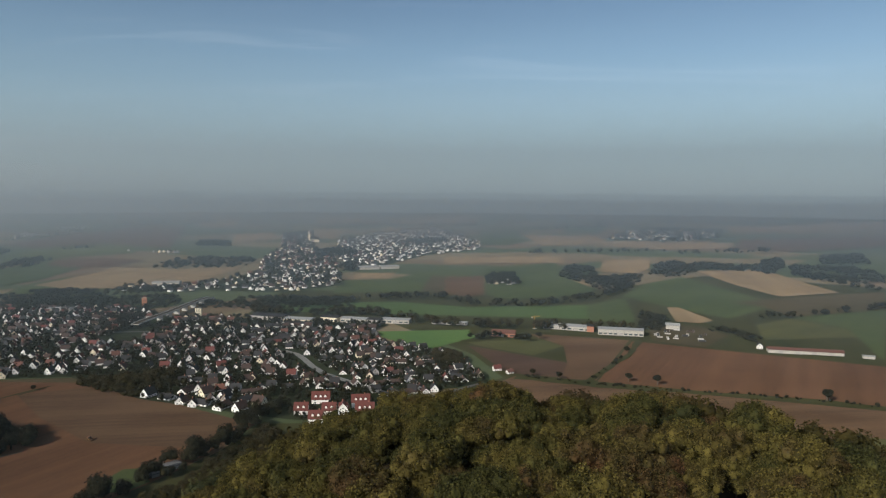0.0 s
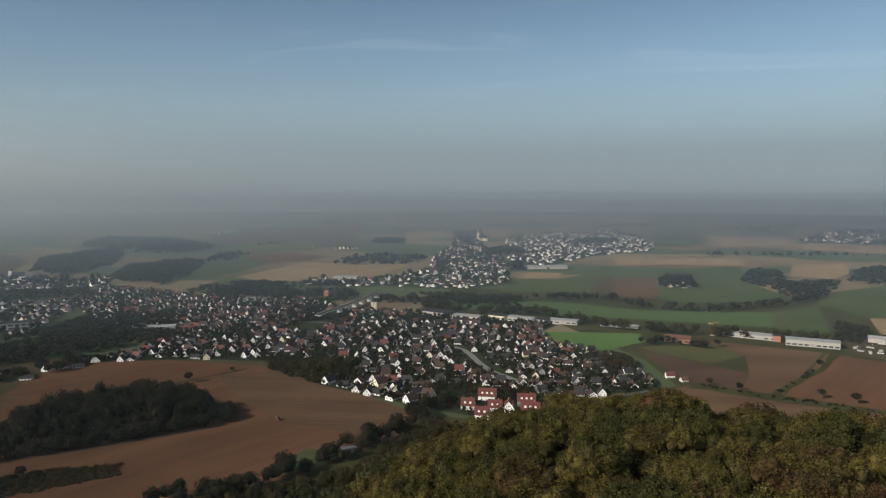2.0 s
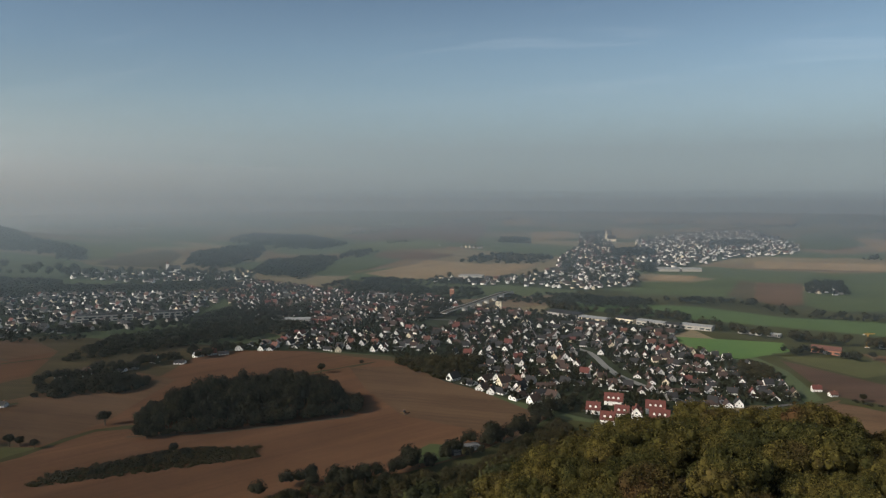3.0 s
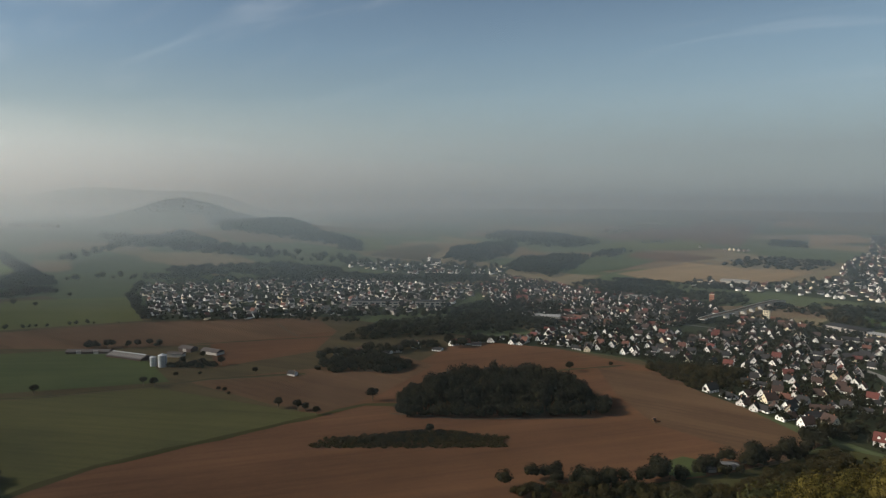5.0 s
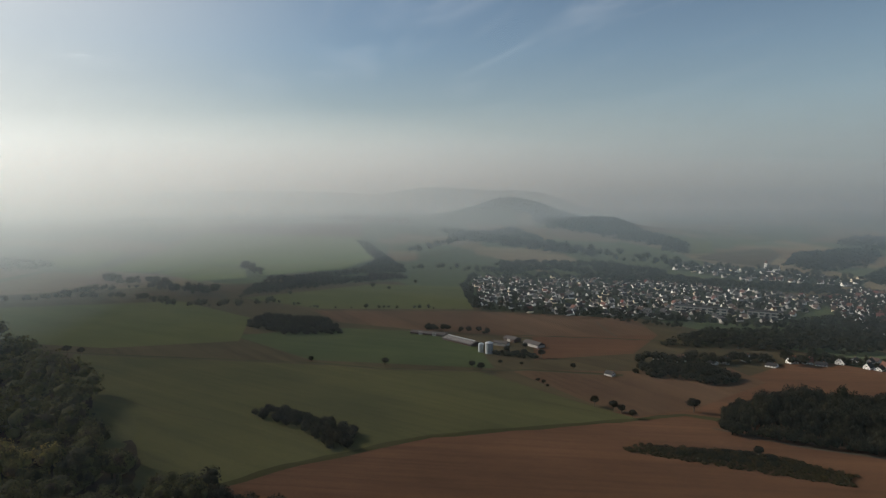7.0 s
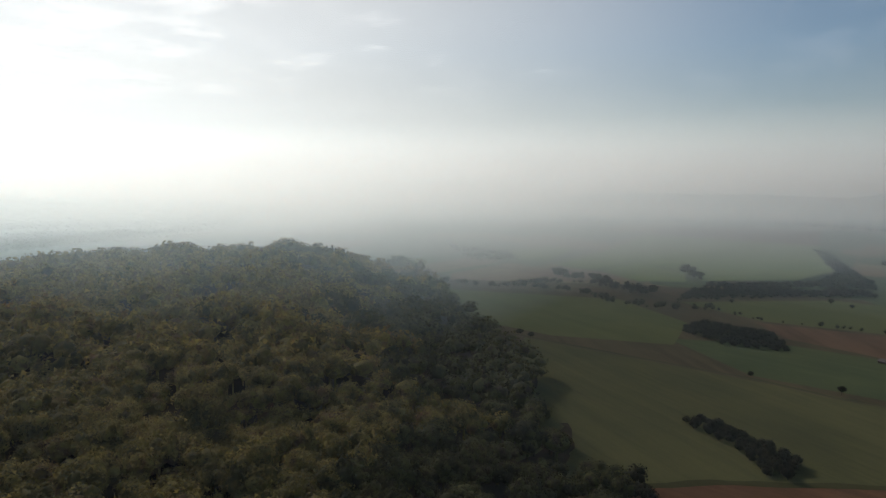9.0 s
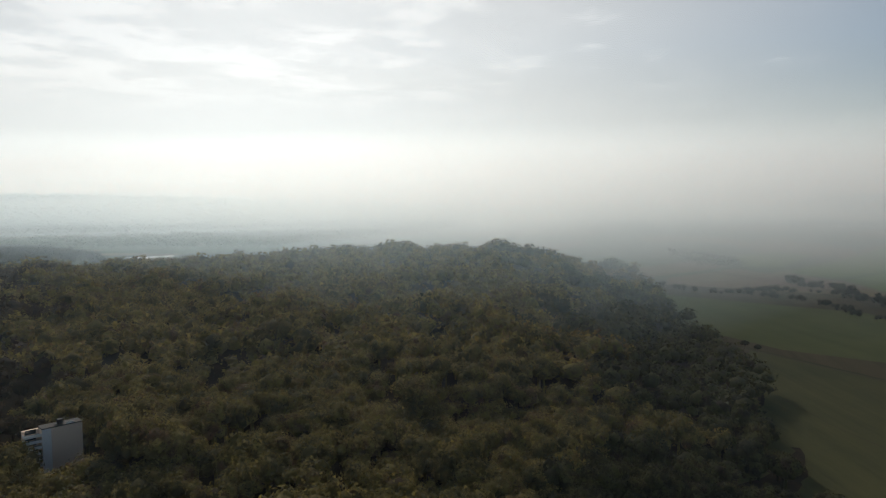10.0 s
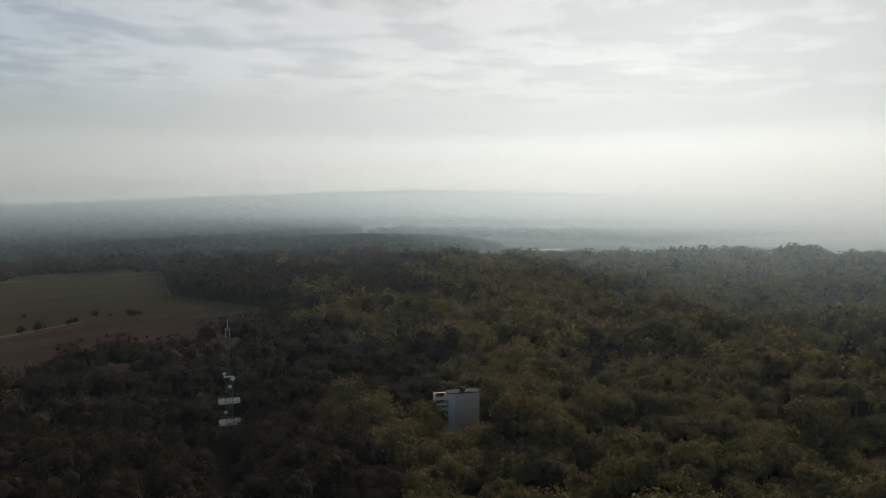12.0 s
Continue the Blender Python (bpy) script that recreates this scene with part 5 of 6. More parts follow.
# ---------------------------------------------------------------- red roofed row houses at the village edge
ROW_KIND = house("white row house with a bright red tiled roof and dormers", 9.5, 15, 4.8, 10.2, WHITE, RED_TILE, dormers=3, group="red roofed houses", m=pose(-57, 482, 0, 0, 0, 8) @ Matrix.Scale(0.84, 4))
PAIR_KIND = house("white semi-detached house with a bright red roof and two dormers", 9, 11, 4.6, 9.8, WHITE, RED_TILE, dormers=2, group="red roofed houses", m=pose(-82, 446, 0, 0, 0, 4) @ Matrix.Scale(0.84, 4))
copy_thing(ROW_KIND, pose(-52, 463, 0, 0, 0, 6))
copy_thing(ROW_KIND, pose(-86, 488, 0, 0, 0, 5))
for x, y, a in ((-95, 463, 5), (-76, 463, 2), (-67, 466, 95)):
    copy_thing(PAIR_KIND, pose(x, y, 0, 0, 0, a))
house("house with a bright red roof at the field edge", 9, 13, 4.2, 9.4, WHITE, RED_TILE, m=pose(47, 584, 0, 0, 0, 15) @ Matrix.Scale(0.52, 4))
house("small white cottage with a faded red roof", 6, 8, 2.8, 5.4, WHITE, ORANGE_TILE, m=pose(57, 574, 0, 0, 0, 30) @ Matrix.Scale(0.7, 4))
house("white farmhouse beside a barn in the fields", 7, 10, 3.2, 6.4, WHITE, SLATE, m=pose(-473, 308, 0, 0, 0, 20) @ Matrix.Scale(0.7, 4))
FRONT_ROW = ((-214, 500, 0), (-198, 494, 4), (-183, 487, 5), (-168, 481, 4), (-152, 474, 5), (-138, 468, 1), (-124, 463, 5), (-190, 510, 5), (-173, 503, 6), (-157, 495, 0), (-142, 488, 4), (-128, 481, 6))
for x, y, k in FRONT_ROW:
    kind = HOUSE_KINDS[k]
    m = pose(x, y, 0, 0, 0, -24 + rh.uniform(-8, 8) + rh.choice((0, 90))) @ Matrix.Scale(0.84, 4)
    if kind[2] is None:
        kind[2] = house(kind[0], *kind[1], m=m)
    else:
        copy_thing(kind[2], m).matrix_basis = m


# ---------------------------------------------------------------- halls and works
def hall(label, p, q, depth, height, wall, roof, rise=1.0, windows=0, doors=0, name="hall", category="industrial hall", lean=1):
    """A long low building from p to q (its front), deep to the far side."""
    (x0, y0), (x1, y1) = p, q
    l = math.hypot(x1 - x0, y1 - y0)
    a = math.degrees(math.atan2(y1 - y0, x1 - x0))
    h = thing(name, label, category, m=pose(x0, y0, gz(x0, y0), 0, 0, a))
    bm = bmesh.new()
    box(bm, 0, l, 0, depth, -0.8, height)
    part("wall", bm, wall, h)
    bm = bmesh.new()
    ends = []
    for x in (-0.5, l + 0.5):
        ends.append([bm.verts.new((x, y, z)) for y, z in ((-0.5, height + 0.02), (depth + 0.5, height + 0.02), (depth + 0.5, height + 0.3), (depth / 2, height + 0.3 + rise), (-0.5, height + 0.3))])
    bm.faces.new(ends[0][::-1])
    bm.faces.new(ends[1])
    for i in range(5):
        j = (i + 1) % 5
        bm.faces.new((ends[0][i], ends[0][j], ends[1][j], ends[1][i]))
    bmesh.ops.recalc_face_normals(bm, faces=bm.faces)
    part("roof", bm, roof, h)
    for i in range(windows):
        x = l * (i + 0.5) / windows
        for z in ([1.2] if height < 7 else [1.2, 4.6]):
            part("window", boxes((x - l / windows * 0.33, x + l / windows * 0.33, -0.06, 0.05, z, z + 1.6)), GLASS, h)
    for i in range(doors):
        x = l * (i + 0.75) / (doors + 0.5)
        part("door", boxes((x - 2.2, x + 2.2, -0.08, 0.05, -0.2, 3.6)), GREY_WALL, h)
    return h


WORKS_WALL = plain("weathered_works_wall", (0.40, 0.375, 0.33), 0.9, 0.1, vary=0.3, scale=0.12)
hall("long white shed with a low red roof at the field edge", (312, 657), (376, 642), 9, 3.6, WORKS_WALL, ORANGE_TILE, 1.8, 0, 4)
house("white house behind the long shed", 8, 10, 4.6, 8.6, WHITE, SLATE, m=pose(312, 676, 0, 0, 0, 70) @ Matrix.Scale(0.68, 4))
hall("small white shed at the end of the yard", (389, 634), (398, 631), 5, 3.0, WORKS_WALL, PALE_ROOF, 0.5)
hall("white works hall with a band of windows", (113, 770), (162, 753), 15, 4.6, WORKS_WALL, PALE_ROOF, 1.4, 8, 2)
hall("two storey white works building", (167, 738), (213, 728), 14, 6.4, WORKS_WALL, PALE_ROOF, 0.8, 9, 1)
hall("brick end block of the works", (158, 752), (165, 750), 8, 6.5, BRICK, SLATE, 0.4)
HALLS = (((-226, 812), (-186, 800), 18, 5.5, GREY_WALL), ((-182, 792), (-150, 786), 16, 5.0, CREAM), ((-142, 806), (-122, 800), 14, 5.0, CREAM), ((-118, 800), (-88, 792), 14, 4.6, WORKS_WALL),
         ((-86, 792), (-72, 788), 13, 5.0, GREY_WALL), ((-70, 796), (-38, 790), 14, 4.4, WORKS_WALL), ((-12, 792), (10, 788), 9, 3.2, WORKS_WALL), ((16, 788), (28, 785), 8, 3.0, WORKS_WALL),
         ((-176, 770), (-150, 764), 12, 4.5, WHITE))
for i, (p, q, d, h_, w_) in enumerate(HALLS):
    hall(("white flat roofed hall of the trading estate", "grey industrial hall with a pale roof")[w_ is GREY_WALL], p, q, d, h_, w_, PALE_ROOF if i % 2 else SLATE, 0.9, 5, 1)
hall("white greenhouse hall far off", (-160, 1352), (-124, 1365), 22, 5, WORKS_WALL, PALE_ROOF, 1.5)
hall("white greenhouse hall far off", (-120, 1368), (-86, 1380), 22, 5, WORKS_WALL, PALE_ROOF, 1.5)
hall("long pale warehouse behind the tree belt", (-455, 1085), (-415, 1092), 22, 7, WORKS_WALL, PALE_ROOF, 1.0)
hall("white school building with a flat roof", (-492, 627), (-453, 647), 14, 6, WORKS_WALL, PALE_ROOF, 0.4, 8)
hall("grey sports hall in the village", (-490, 856), (-462, 857), 12, 4, WORKS_WALL, PALE_ROOF, 0.8)
hall("long white flats of the estate", (-700, 545), (-655, 585), 11, 8, WORKS_WALL, SLATE, 1.2, 8)
hall("long white flats of the estate", (-640, 600), (-612, 625), 11, 8, WORKS_WALL, SLATE, 1.2, 6)

# storage yard
field([(215, 707), (258, 676), (306, 735), (300, 778), (258, 800), (228, 760)], FALLOW, "trampled storage yard of the works", "yard")
for i in range(22):
    x, y = 222 + 62 * rh.random(), 700 + 75 * rh.random()
    if inside([(218, 709), (258, 680), (303, 735), (298, 774), (260, 796), (232, 760)], x, y):
        w_, l_, h_ = rh.uniform(2.0, 3), rh.uniform(3.5, 8), rh.uniform(1.2, 2.2)
        c = thing("container", "storage container standing in the yard", "container", "containers in the yard", m=pose(x, y, 0.45, 0, 0, rh.choice((-20, 70)) + rh.uniform(-5, 5)))
        part("body", boxes((-l_ / 2, l_ / 2, -w_ / 2, w_ / 2, 0, h_)), (CONCRETE, GREY_WALL, SLATE, BROWN_TILE)[i % 4], c)
        part("frame", boxes(*[(sx * l_ / 2 - 0.1, sx * l_ / 2 + 0.1, sy * w_ / 2 - 0.1, sy * w_ / 2 + 0.1, -0.02, h_ + 0.08) for sx in (-1, 1) for sy in (-1, 1)]), STEEL, c)
hall("white gabled store in the yard", (250, 770), (264, 766), 9, 5, WORKS_WALL, PALE_ROOF, 2.0)

# yellow tower crane beside the works
YELLOW = plain("yellow_paint", (0.42, 0.22, 0.03), 0.5, 0.4)


def lattice(bm, p, q, w, step, r=0.09):
    """A square lattice boom from p to q."""
    p, q = Vector(p), Vector(q)
    turn = (q - p).to_track_quat("Z", "Y")
    L = (q - p).length
    cs = [turn @ Vector((sx * w / 2, sy * w / 2, 0)) for sx, sy in ((-1, -1), (1, -1), (1, 1), (-1, 1))]
    axis = (q - p).normalized()
    for c in cs:
        tube(bm, p + c, q + c, r, r, 4)
    n = max(2, int(L / step))
    for i in range(n):
        for j in range(4):
            a, b = cs[j], cs[(j + 1) % 4]
            if i % 2:
                a, b = b, a
            tube(bm, p + axis * (L * i / n) + a, p + axis * (L * (i + 1) / n) + b, r * 0.6, r * 0.6, 3)


crane = thing("crane", "yellow lattice crane standing beside the works", "crane", m=pose(103, 769, 0, 0, 0, 20) @ Matrix.Scale(0.75, 4))
part("base", boxes((-2.4, 2.4, -2.4, 2.4, -0.5, 1.0)), CONCRETE, crane)
bm = bmesh.new()
lattice(bm, (0, 0, 0.8), (0, 0, 18), 1.5, 1.6, 0.16)
part("tower", bm, YELLOW, crane)
bm = bmesh.new()
lattice(bm, (-5, 0, 18), (9, 0, 18.6), 1.0, 1.4, 0.12)
part("jib", bm, YELLOW, crane)
part("counterweight", boxes((-5.4, -3.4, -0.8, 0.8, 16.4, 18)), CONCRETE, crane)
bm = bmesh.new()
tube(bm, (0, 0, 18), (0, 0, 22), 0.2, 0.1, 5)
part("peak", bm, YELLOW, crane)

# brick farm in front of the works
hall("brick barn with a faded red roof among bushes", (52, 724), (76, 719), 10, 4.2, BRICK, ORANGE_TILE, 3.0, 4, 1, "barn", "barn")

# ---------------------------------------------------------------- overpass
bridge = thing("overpass", "pale concrete road overpass through the village", "bridge", m=pose(0, 0, 0))
ROAD = [(-334, 750), (-329, 780), (-325, 822), (-324, 870), (-321, 912), (-315, 945)]


def road_z(y):
    return 6.5 * float(smooth(700, 775, y) * (1 - smooth(930, 1000, y)))


def ribbon(pts, off0, off1, z0, z1):
    bm = bmesh.new()
    P = []
    for (ax, ay), (bx, by) in zip(pts, pts[1:]):
        for i in range(6):
            P.append(Vector((ax + (bx - ax) * i / 6, ay + (by - ay) * i / 6)))
    P.append(Vector(pts[-1]))
    last = None
    for i, p in enumerate(P):
        d = (P[min(i + 1, len(P) - 1)] - P[max(i - 1, 0)]).normalized()
        s = Vector((-d.y, d.x))
        z = road_z(p.y) + 0.7
        row = [bm.verts.new((*(p + s * o), z + h)) for o, h in ((off0, z0), (off1, z0), (off1, z1), (off0, z1))]
        if last:
            for k in range(4):
                bm.faces.new((last[k], last[(k + 1) % 4], row[(k + 1) % 4], row[k]))
        else:
            bm.faces.new(row)
        last = row
    bm.faces.new(last[::-1])
    bmesh.ops.recalc_face_normals(bm, faces=bm.faces)
    return bm


part("deck", ribbon(ROAD, -4.2, 4.2, -0.9, 0.0), CONCRETE, bridge)
part("carriageway", ribbon(ROAD, -3.4, 3.4, 0.004, 0.06), TRACK, bridge)
for o in (-4.15, 3.9):
    part("parapet", ribbon(ROAD, o, o + 0.25, 0.004, 0.7), CONCRETE, bridge)
for x, y in ((-327, 800), (-325, 822), (-325, 846), (-324, 870), (-322, 895), (-320, 920), (-314, 945)):
    part("pier", boxes((x - 3.5, x + 3.5, y - 0.6, y + 0.6, -0.5, road_z(y) - 0.25)), CONCRETE, bridge)

# village streets
# paler than the asphalt of the other streets
STREET_GREY = plain("pale_asphalt", (0.17, 0.165, 0.155), 0.9, 0.1)
strip("road", STREET + [(-40, 510), (-20, 490)], 6, STREET_GREY, "sunlit village street", "road", lift=0.75)
strip("road", [(-60, 450), (-20, 490), (30, 540)], 3.5, ASPHALT, "village street along the gardens", "road", lift=0.78)
strip("road", [(-560, 660), (-440, 700), (-350, 730), (-250, 745), (-120, 730)], 6, ASPHALT, "main street of the village", "road", lift=0.75)

# ---------------------------------------------------------------- towers
tower = thing("tower", "square brick water tower with a red roof", "tower", m=pose(-386, 897, 0, 0, 0, 15) @ Matrix.Scale(0.64, 4))
part("shaft", boxes((-4.5, 4.5, -4.5, 4.5, -0.5, 19)), BRICK, tower)
part("cornice", boxes((-5, 5, -5, 5, 19, 20)), CREAM, tower)
bm = bmesh.new()
bmesh.ops.create_cone(bm, cap_ends=True, segments=4, radius1=7.0, radius2=0.3, depth=4, matrix=Matrix.Translation((0, 0, 22.02)) @ Matrix.Rotation(math.pi / 4, 4, "Z"))
part("roof", bm, ORANGE_TILE, tower)
for z in (6, 12):
    for k in (-2, 2):
        part("window", boxes((k - 0.6, k + 0.6, -4.56, -4.4, z, z + 2)), GLASS, tower)

block = thing("apartment_block", "narrow cream block of flats in the village", "building", m=pose(-294, 834, 0, 0, 0, 10) @ Matrix.Scale(0.7, 4))
part("wall", boxes((-5, 5, -5, 5, -0.5, 15)), CREAM, block)
part("roof", boxes((-5.4, 5.4, -5.4, 5.4, 15.003, 15.5)), SLATE, block)
for z in (1.5, 4.5, 7.5, 10.5, 12.6):
    for k in (-2.6, 0, 2.6):
        part("window", boxes((k - 0.7, k + 0.7, -5.06, -4.9, z, z + 1.4)), GLASS, block)

church = thing("church", "pale church with a tall pointed tower", "church", m=pose(-387, 2105, 0, 0, 0, 10))
part("nave", gable_bm(12, 26, 9, 17), CREAM, church)
for side in (-1, 1):
    part("roof", slab_bm(12, 26, 9, 17, side), SLATE, church)
part("tower", boxes((-18.5, -13.02, -3.2, 3.2, -0.5, 24)), CREAM, church)
bm = bmesh.new()
bmesh.ops.create_cone(bm, cap_ends=True, segments=8, radius1=3.4, radius2=0.05, depth=15, matrix=Matrix.Translation((-15.8, 0, 31.5)))
part("spire", bm, GREY_WALL, church)

chapel = thing("church", "white church with a tower at the far end of the village", "church", m=pose(-974, 968, 0, 0, 0, 30))
part("nave", gable_bm(10, 20, 7, 13), WHITE, chapel)
for side in (-1, 1):
    part("roof", slab_bm(10, 20, 7, 13, side), SLATE, chapel)
part("tower", boxes((-15, -10.02, -2.8, 2.8, -0.5, 16)), WHITE, chapel)
bm = bmesh.new()
bmesh.ops.create_cone(bm, cap_ends=True, segments=4, radius1=4.2, radius2=0.1, depth=6, matrix=Matrix.Translation((-12.5, 0, 19.02)) @ Matrix.Rotation(math.pi / 4, 4, "Z"))
part("spire", bm, ORANGE_TILE, chapel)

# ---------------------------------------------------------------- farm with silos
SKYLIGHT = plain("skylight_sheet", (0.19, 0.18, 0.17), 0.5, 0.4)
ROOF_GREY = plain("fibre_cement_roof", (0.06, 0.052, 0.05), 0.9, 0.1, vary=0.3, scale=0.2)
stable = thing("stable", "long farm stable with a grey roof and pale skylight strips", "barn", m=pose(-628, 240, 0, 0, 0, 21) @ Matrix.Scale(0.72, 4))
part("wall", gable_bm(20, 58, 3.2, 6.2), BROWN_TILE, stable)
for side in (-1, 1):
    part("roof", slab_bm(20, 58, 3.2, 6.2, side, 0.8), ROOF_GREY, stable)
for i in range(15):
    x = -26 + 52 * i / 14
    rise = 3.0 / 10
    bm = bmesh.new()
    q = [(x - 0.7, -9.3, 3.2 + rise * 0.7), (x + 0.7, -9.3, 3.2 + rise * 0.7), (x + 0.7, -1.0, 6.2 - rise), (x - 0.7, -1.0, 6.2 - rise)]
    top = [bm.verts.new((a, b, c + 0.42)) for a, b, c in q]
    bot = [bm.verts.new((a, b, c + 0.2)) for a, b, c in q]
    bm.faces.new(top)
    for k in range(4):
        bm.faces.new((bot[k], bot[(k + 1) % 4], top[(k + 1) % 4], top[k]))
    part("skylight", bm, SKYLIGHT, stable)
part("ridge_vent", boxes((-27, 27, -0.6, 0.6, 6.3, 6.9)), STEEL, stable)
hall("low farm barn with a grey roof", (-682, 204), (-655, 232), 9, 2.2, BROWN_TILE, ROOF_GREY, 1.6, 0, 2, "barn", "barn")
hall("farm barn beside the silos", (-622, 282), (-608, 287), 9, 3, BROWN_TILE, ROOF_GREY, 2.0, 0, 1, "barn", "barn")
hall("white farm store beside the silos", (-606, 264), (-595, 273), 7, 3, WORKS_WALL, ROOF_GREY, 1.4, 0, 1, "barn", "barn")
hall("grey cow shed on the farm", (-598, 292), (-578, 297), 9, 3, GREY_WALL, ROOF_GREY, 2.2, 0, 1, "barn", "barn")
SILO = plain("silo_steel", (0.30, 0.32, 0.33), 0.55, 0.4, metal=0.2, vary=0.18, scale=0.4)


def silo(x, y, r, h):
    s = thing("silo", "round pale grey steel farm silo", "silo", "farm silos", m=pose(x, y, 0))
    bm = bmesh.new()
    tube(bm, (0, 0, -0.5), (0, 0, h), r, r, 28)
    part("shell", bm, SILO, s)
    bm = bmesh.new()
    tube(bm, (0, 0, h + 0.005), (0, 0, h + r * 0.45), r + 0.15, 0.3, 28)
    part("cap", bm, STEEL, s)
    for i in range(1, 6):
        bm = bmesh.new()
        tube(bm, (0, 0, h * i / 6), (0, 0, h * i / 6 + 0.18), r + 0.06, r + 0.06, 28)
        part("hoop", bm, STEEL, s)
    part("ladder", boxes((r + 0.05, r + 0.2, -0.3, 0.3, 0, h)), STEEL, s)


silo(-576, 247, 3.6, 10.0)
silo(-583, 242, 2.7, 8.0)

# sheds at the foot of the hill
SHED_ROOF = plain("grey_felt_roof", (0.12, 0.12, 0.125), 0.9, 0.1, vary=0.25, scale=0.3)
for x, y, a, l_, d_ in ((-153, 351, 50, 11, 8), (-146, 363, 50, 8, 7)):
    hall("flat grey roofed shed with white walls below the wood", (x, y), (x + l_ * math.cos(radians(a)), y + l_ * math.sin(radians(a))), d_, 2.2, BROWN_TILE, SHED_ROOF, 0.5, 2, 1, "shed", "shed")

# ---------------------------------------------------------------- tractor at work
RED_PAINT = plain("red_paint", (0.12, 0.05, 0.02), 0.45, 0.5)
RUBBER = plain("rubber", (0.02, 0.02, 0.02), 0.9)
tractor = thing("tractor", "tractor with a wide harrow working the brown field", "tractor", m=pose(-212, 410, 0.45, 0, 0, 160) @ Matrix.Scale(0.75, 4))
part("body", boxes((0.2, 2.6, -0.5, 0.5, 0.8, 1.7), (-1.4, 0.2, -0.75, 0.75, 0.8, 1.6)), RED_PAINT, tractor)
cab = part("cab", boxes((-1.3, 0.2, -0.8, 0.8, 1.62, 2.8)), GLASS, tractor)
part("roof", boxes((-1.45, 0.35, -0.9, 0.9, 2.82, 3.0)), RED_PAINT, cab)
for x, r, w_ in ((-0.9, 0.9, 0.55), (1.9, 0.65, 0.4)):
    for s in (-1, 1):
        bm = bmesh.new()
        tube(bm, (x, s * 0.8, r), (x, s * (0.8 + w_), r), r, r, 18)
        wh = part("wheel", bm, RUBBER, tractor)
        bm = bmesh.new()
        tube(bm, (x, s * (0.82 + w_), r), (x, s * (0.86 + w_), r), r * 0.5, r * 0.5, 12)
        part("rim", bm, YELLOW, wh)
part("drawbar", boxes((-3.2, -1.4, -0.1, 0.1, 0.5, 0.7)), STEEL, tractor)
harrow = part("harrow", boxes((-4.6, -3.2, -3, 3, 0.5, 0.75), (-4.4, -4.0, -3, 3, 0.75, 1.3)), RED_PAINT, tractor)
for i in range(13):
    y = -2.8 + 5.6 * i / 12
    part("tine", boxes((-4.2, -4.1, y - 0.05, y + 0.05, 0, 0.52)), STEEL, harrow)


# ---------------------------------------------------------------- hotel on the wooded hill
def polar(az, d):
    return -math.sin(radians(az)) * d, math.cos(radians(az)) * d


hx, hy = polar(152.6, 318)
hotel = thing("hotel", "pale high building with white balconies rising from the wood", "building", m=pose(hx, hy, gz(hx, hy), 0, 0, 152.6 + 14))
HOTEL_WALL = plain("hotel_render", (0.72, 0.55, 0.41), 0.9, 0.15, vary=0.15, scale=0.2)
HT = 18.5
part("wall", boxes((-5.5, 9.5, 0, 5.5, -4, HT)), HOTEL_WALL, hotel)
part("stair_tower", boxes((-5.52, -2.2, -0.35, -0.003, -4, HT + 0.2)), WHITE, hotel)
part("roof", boxes((-5.6, 9.6, -0.05, 5.6, HT + 0.22, HT + 0.6)), SLATE, hotel)
for i in range(7):
    z = HT - 2.3 - i * 2.45
    b = part("balcony", boxes((-11.5, -5.53, 0.5, 4.5, z - 0.2, z)), CONCRETE, hotel)
    part("railing", boxes((-11.5, -5.53, 0.42, 0.5, z - 0.25, z + 0.95), (-11.58, -11.5, 0.42, 4.5, z - 0.25, z + 0.95)), WHITE, b)
    part("window", boxes((-10.5, -6.5, 4.72, 4.78, z + 0.2, z + 2.0)), GLASS, hotel)
part("annex_wall", boxes((-11.5, -5.53, 4.8, 6, -4, HT - 0.4)), HOTEL_WALL, hotel)
part("roof_hut", boxes((1.0, 3.0, 2, 4, HT + 0.62, HT + 2.4)), SLATE, hotel)
part("roof_rail", boxes((3.5, 6.5, 0.2, 0.3, HT + 0.62, HT + 1.3)), WHITE, hotel)

# ---------------------------------------------------------------- radio mast
mx_, my_ = polar(171.4, 330)
MZ = gz(mx_, my_)
DARK_STEEL = plain("dark_steel", (0.05, 0.05, 0.052), 0.5, 0.5, metal=0.5)
mast = thing("radio_mast", "steel lattice radio mast with platforms and dish aerials", "mast", m=pose(mx_, my_, MZ, 0, 0, 171.4))
MH = 150 - math.tan(radians(10.25)) * 330 - MZ
bm = bmesh.new()
lattice(bm, (0, 0, -1), (0, 0, MH - 27), 3.2, 3.0, 0.16)
part("lattice_tower", bm, DARK_STEEL, mast)
bm = bmesh.new()
lattice(bm, (0, 0, MH - 27), (0, 0, MH - 5), 1.0, 1.2, 0.13)
part("upper_mast", bm, DARK_STEEL, mast)
bm = bmesh.new()
tube(bm, (0, 0, MH - 5), (0, 0, MH), 0.22, 0.12)
part("top_pole", bm, STEEL, mast)
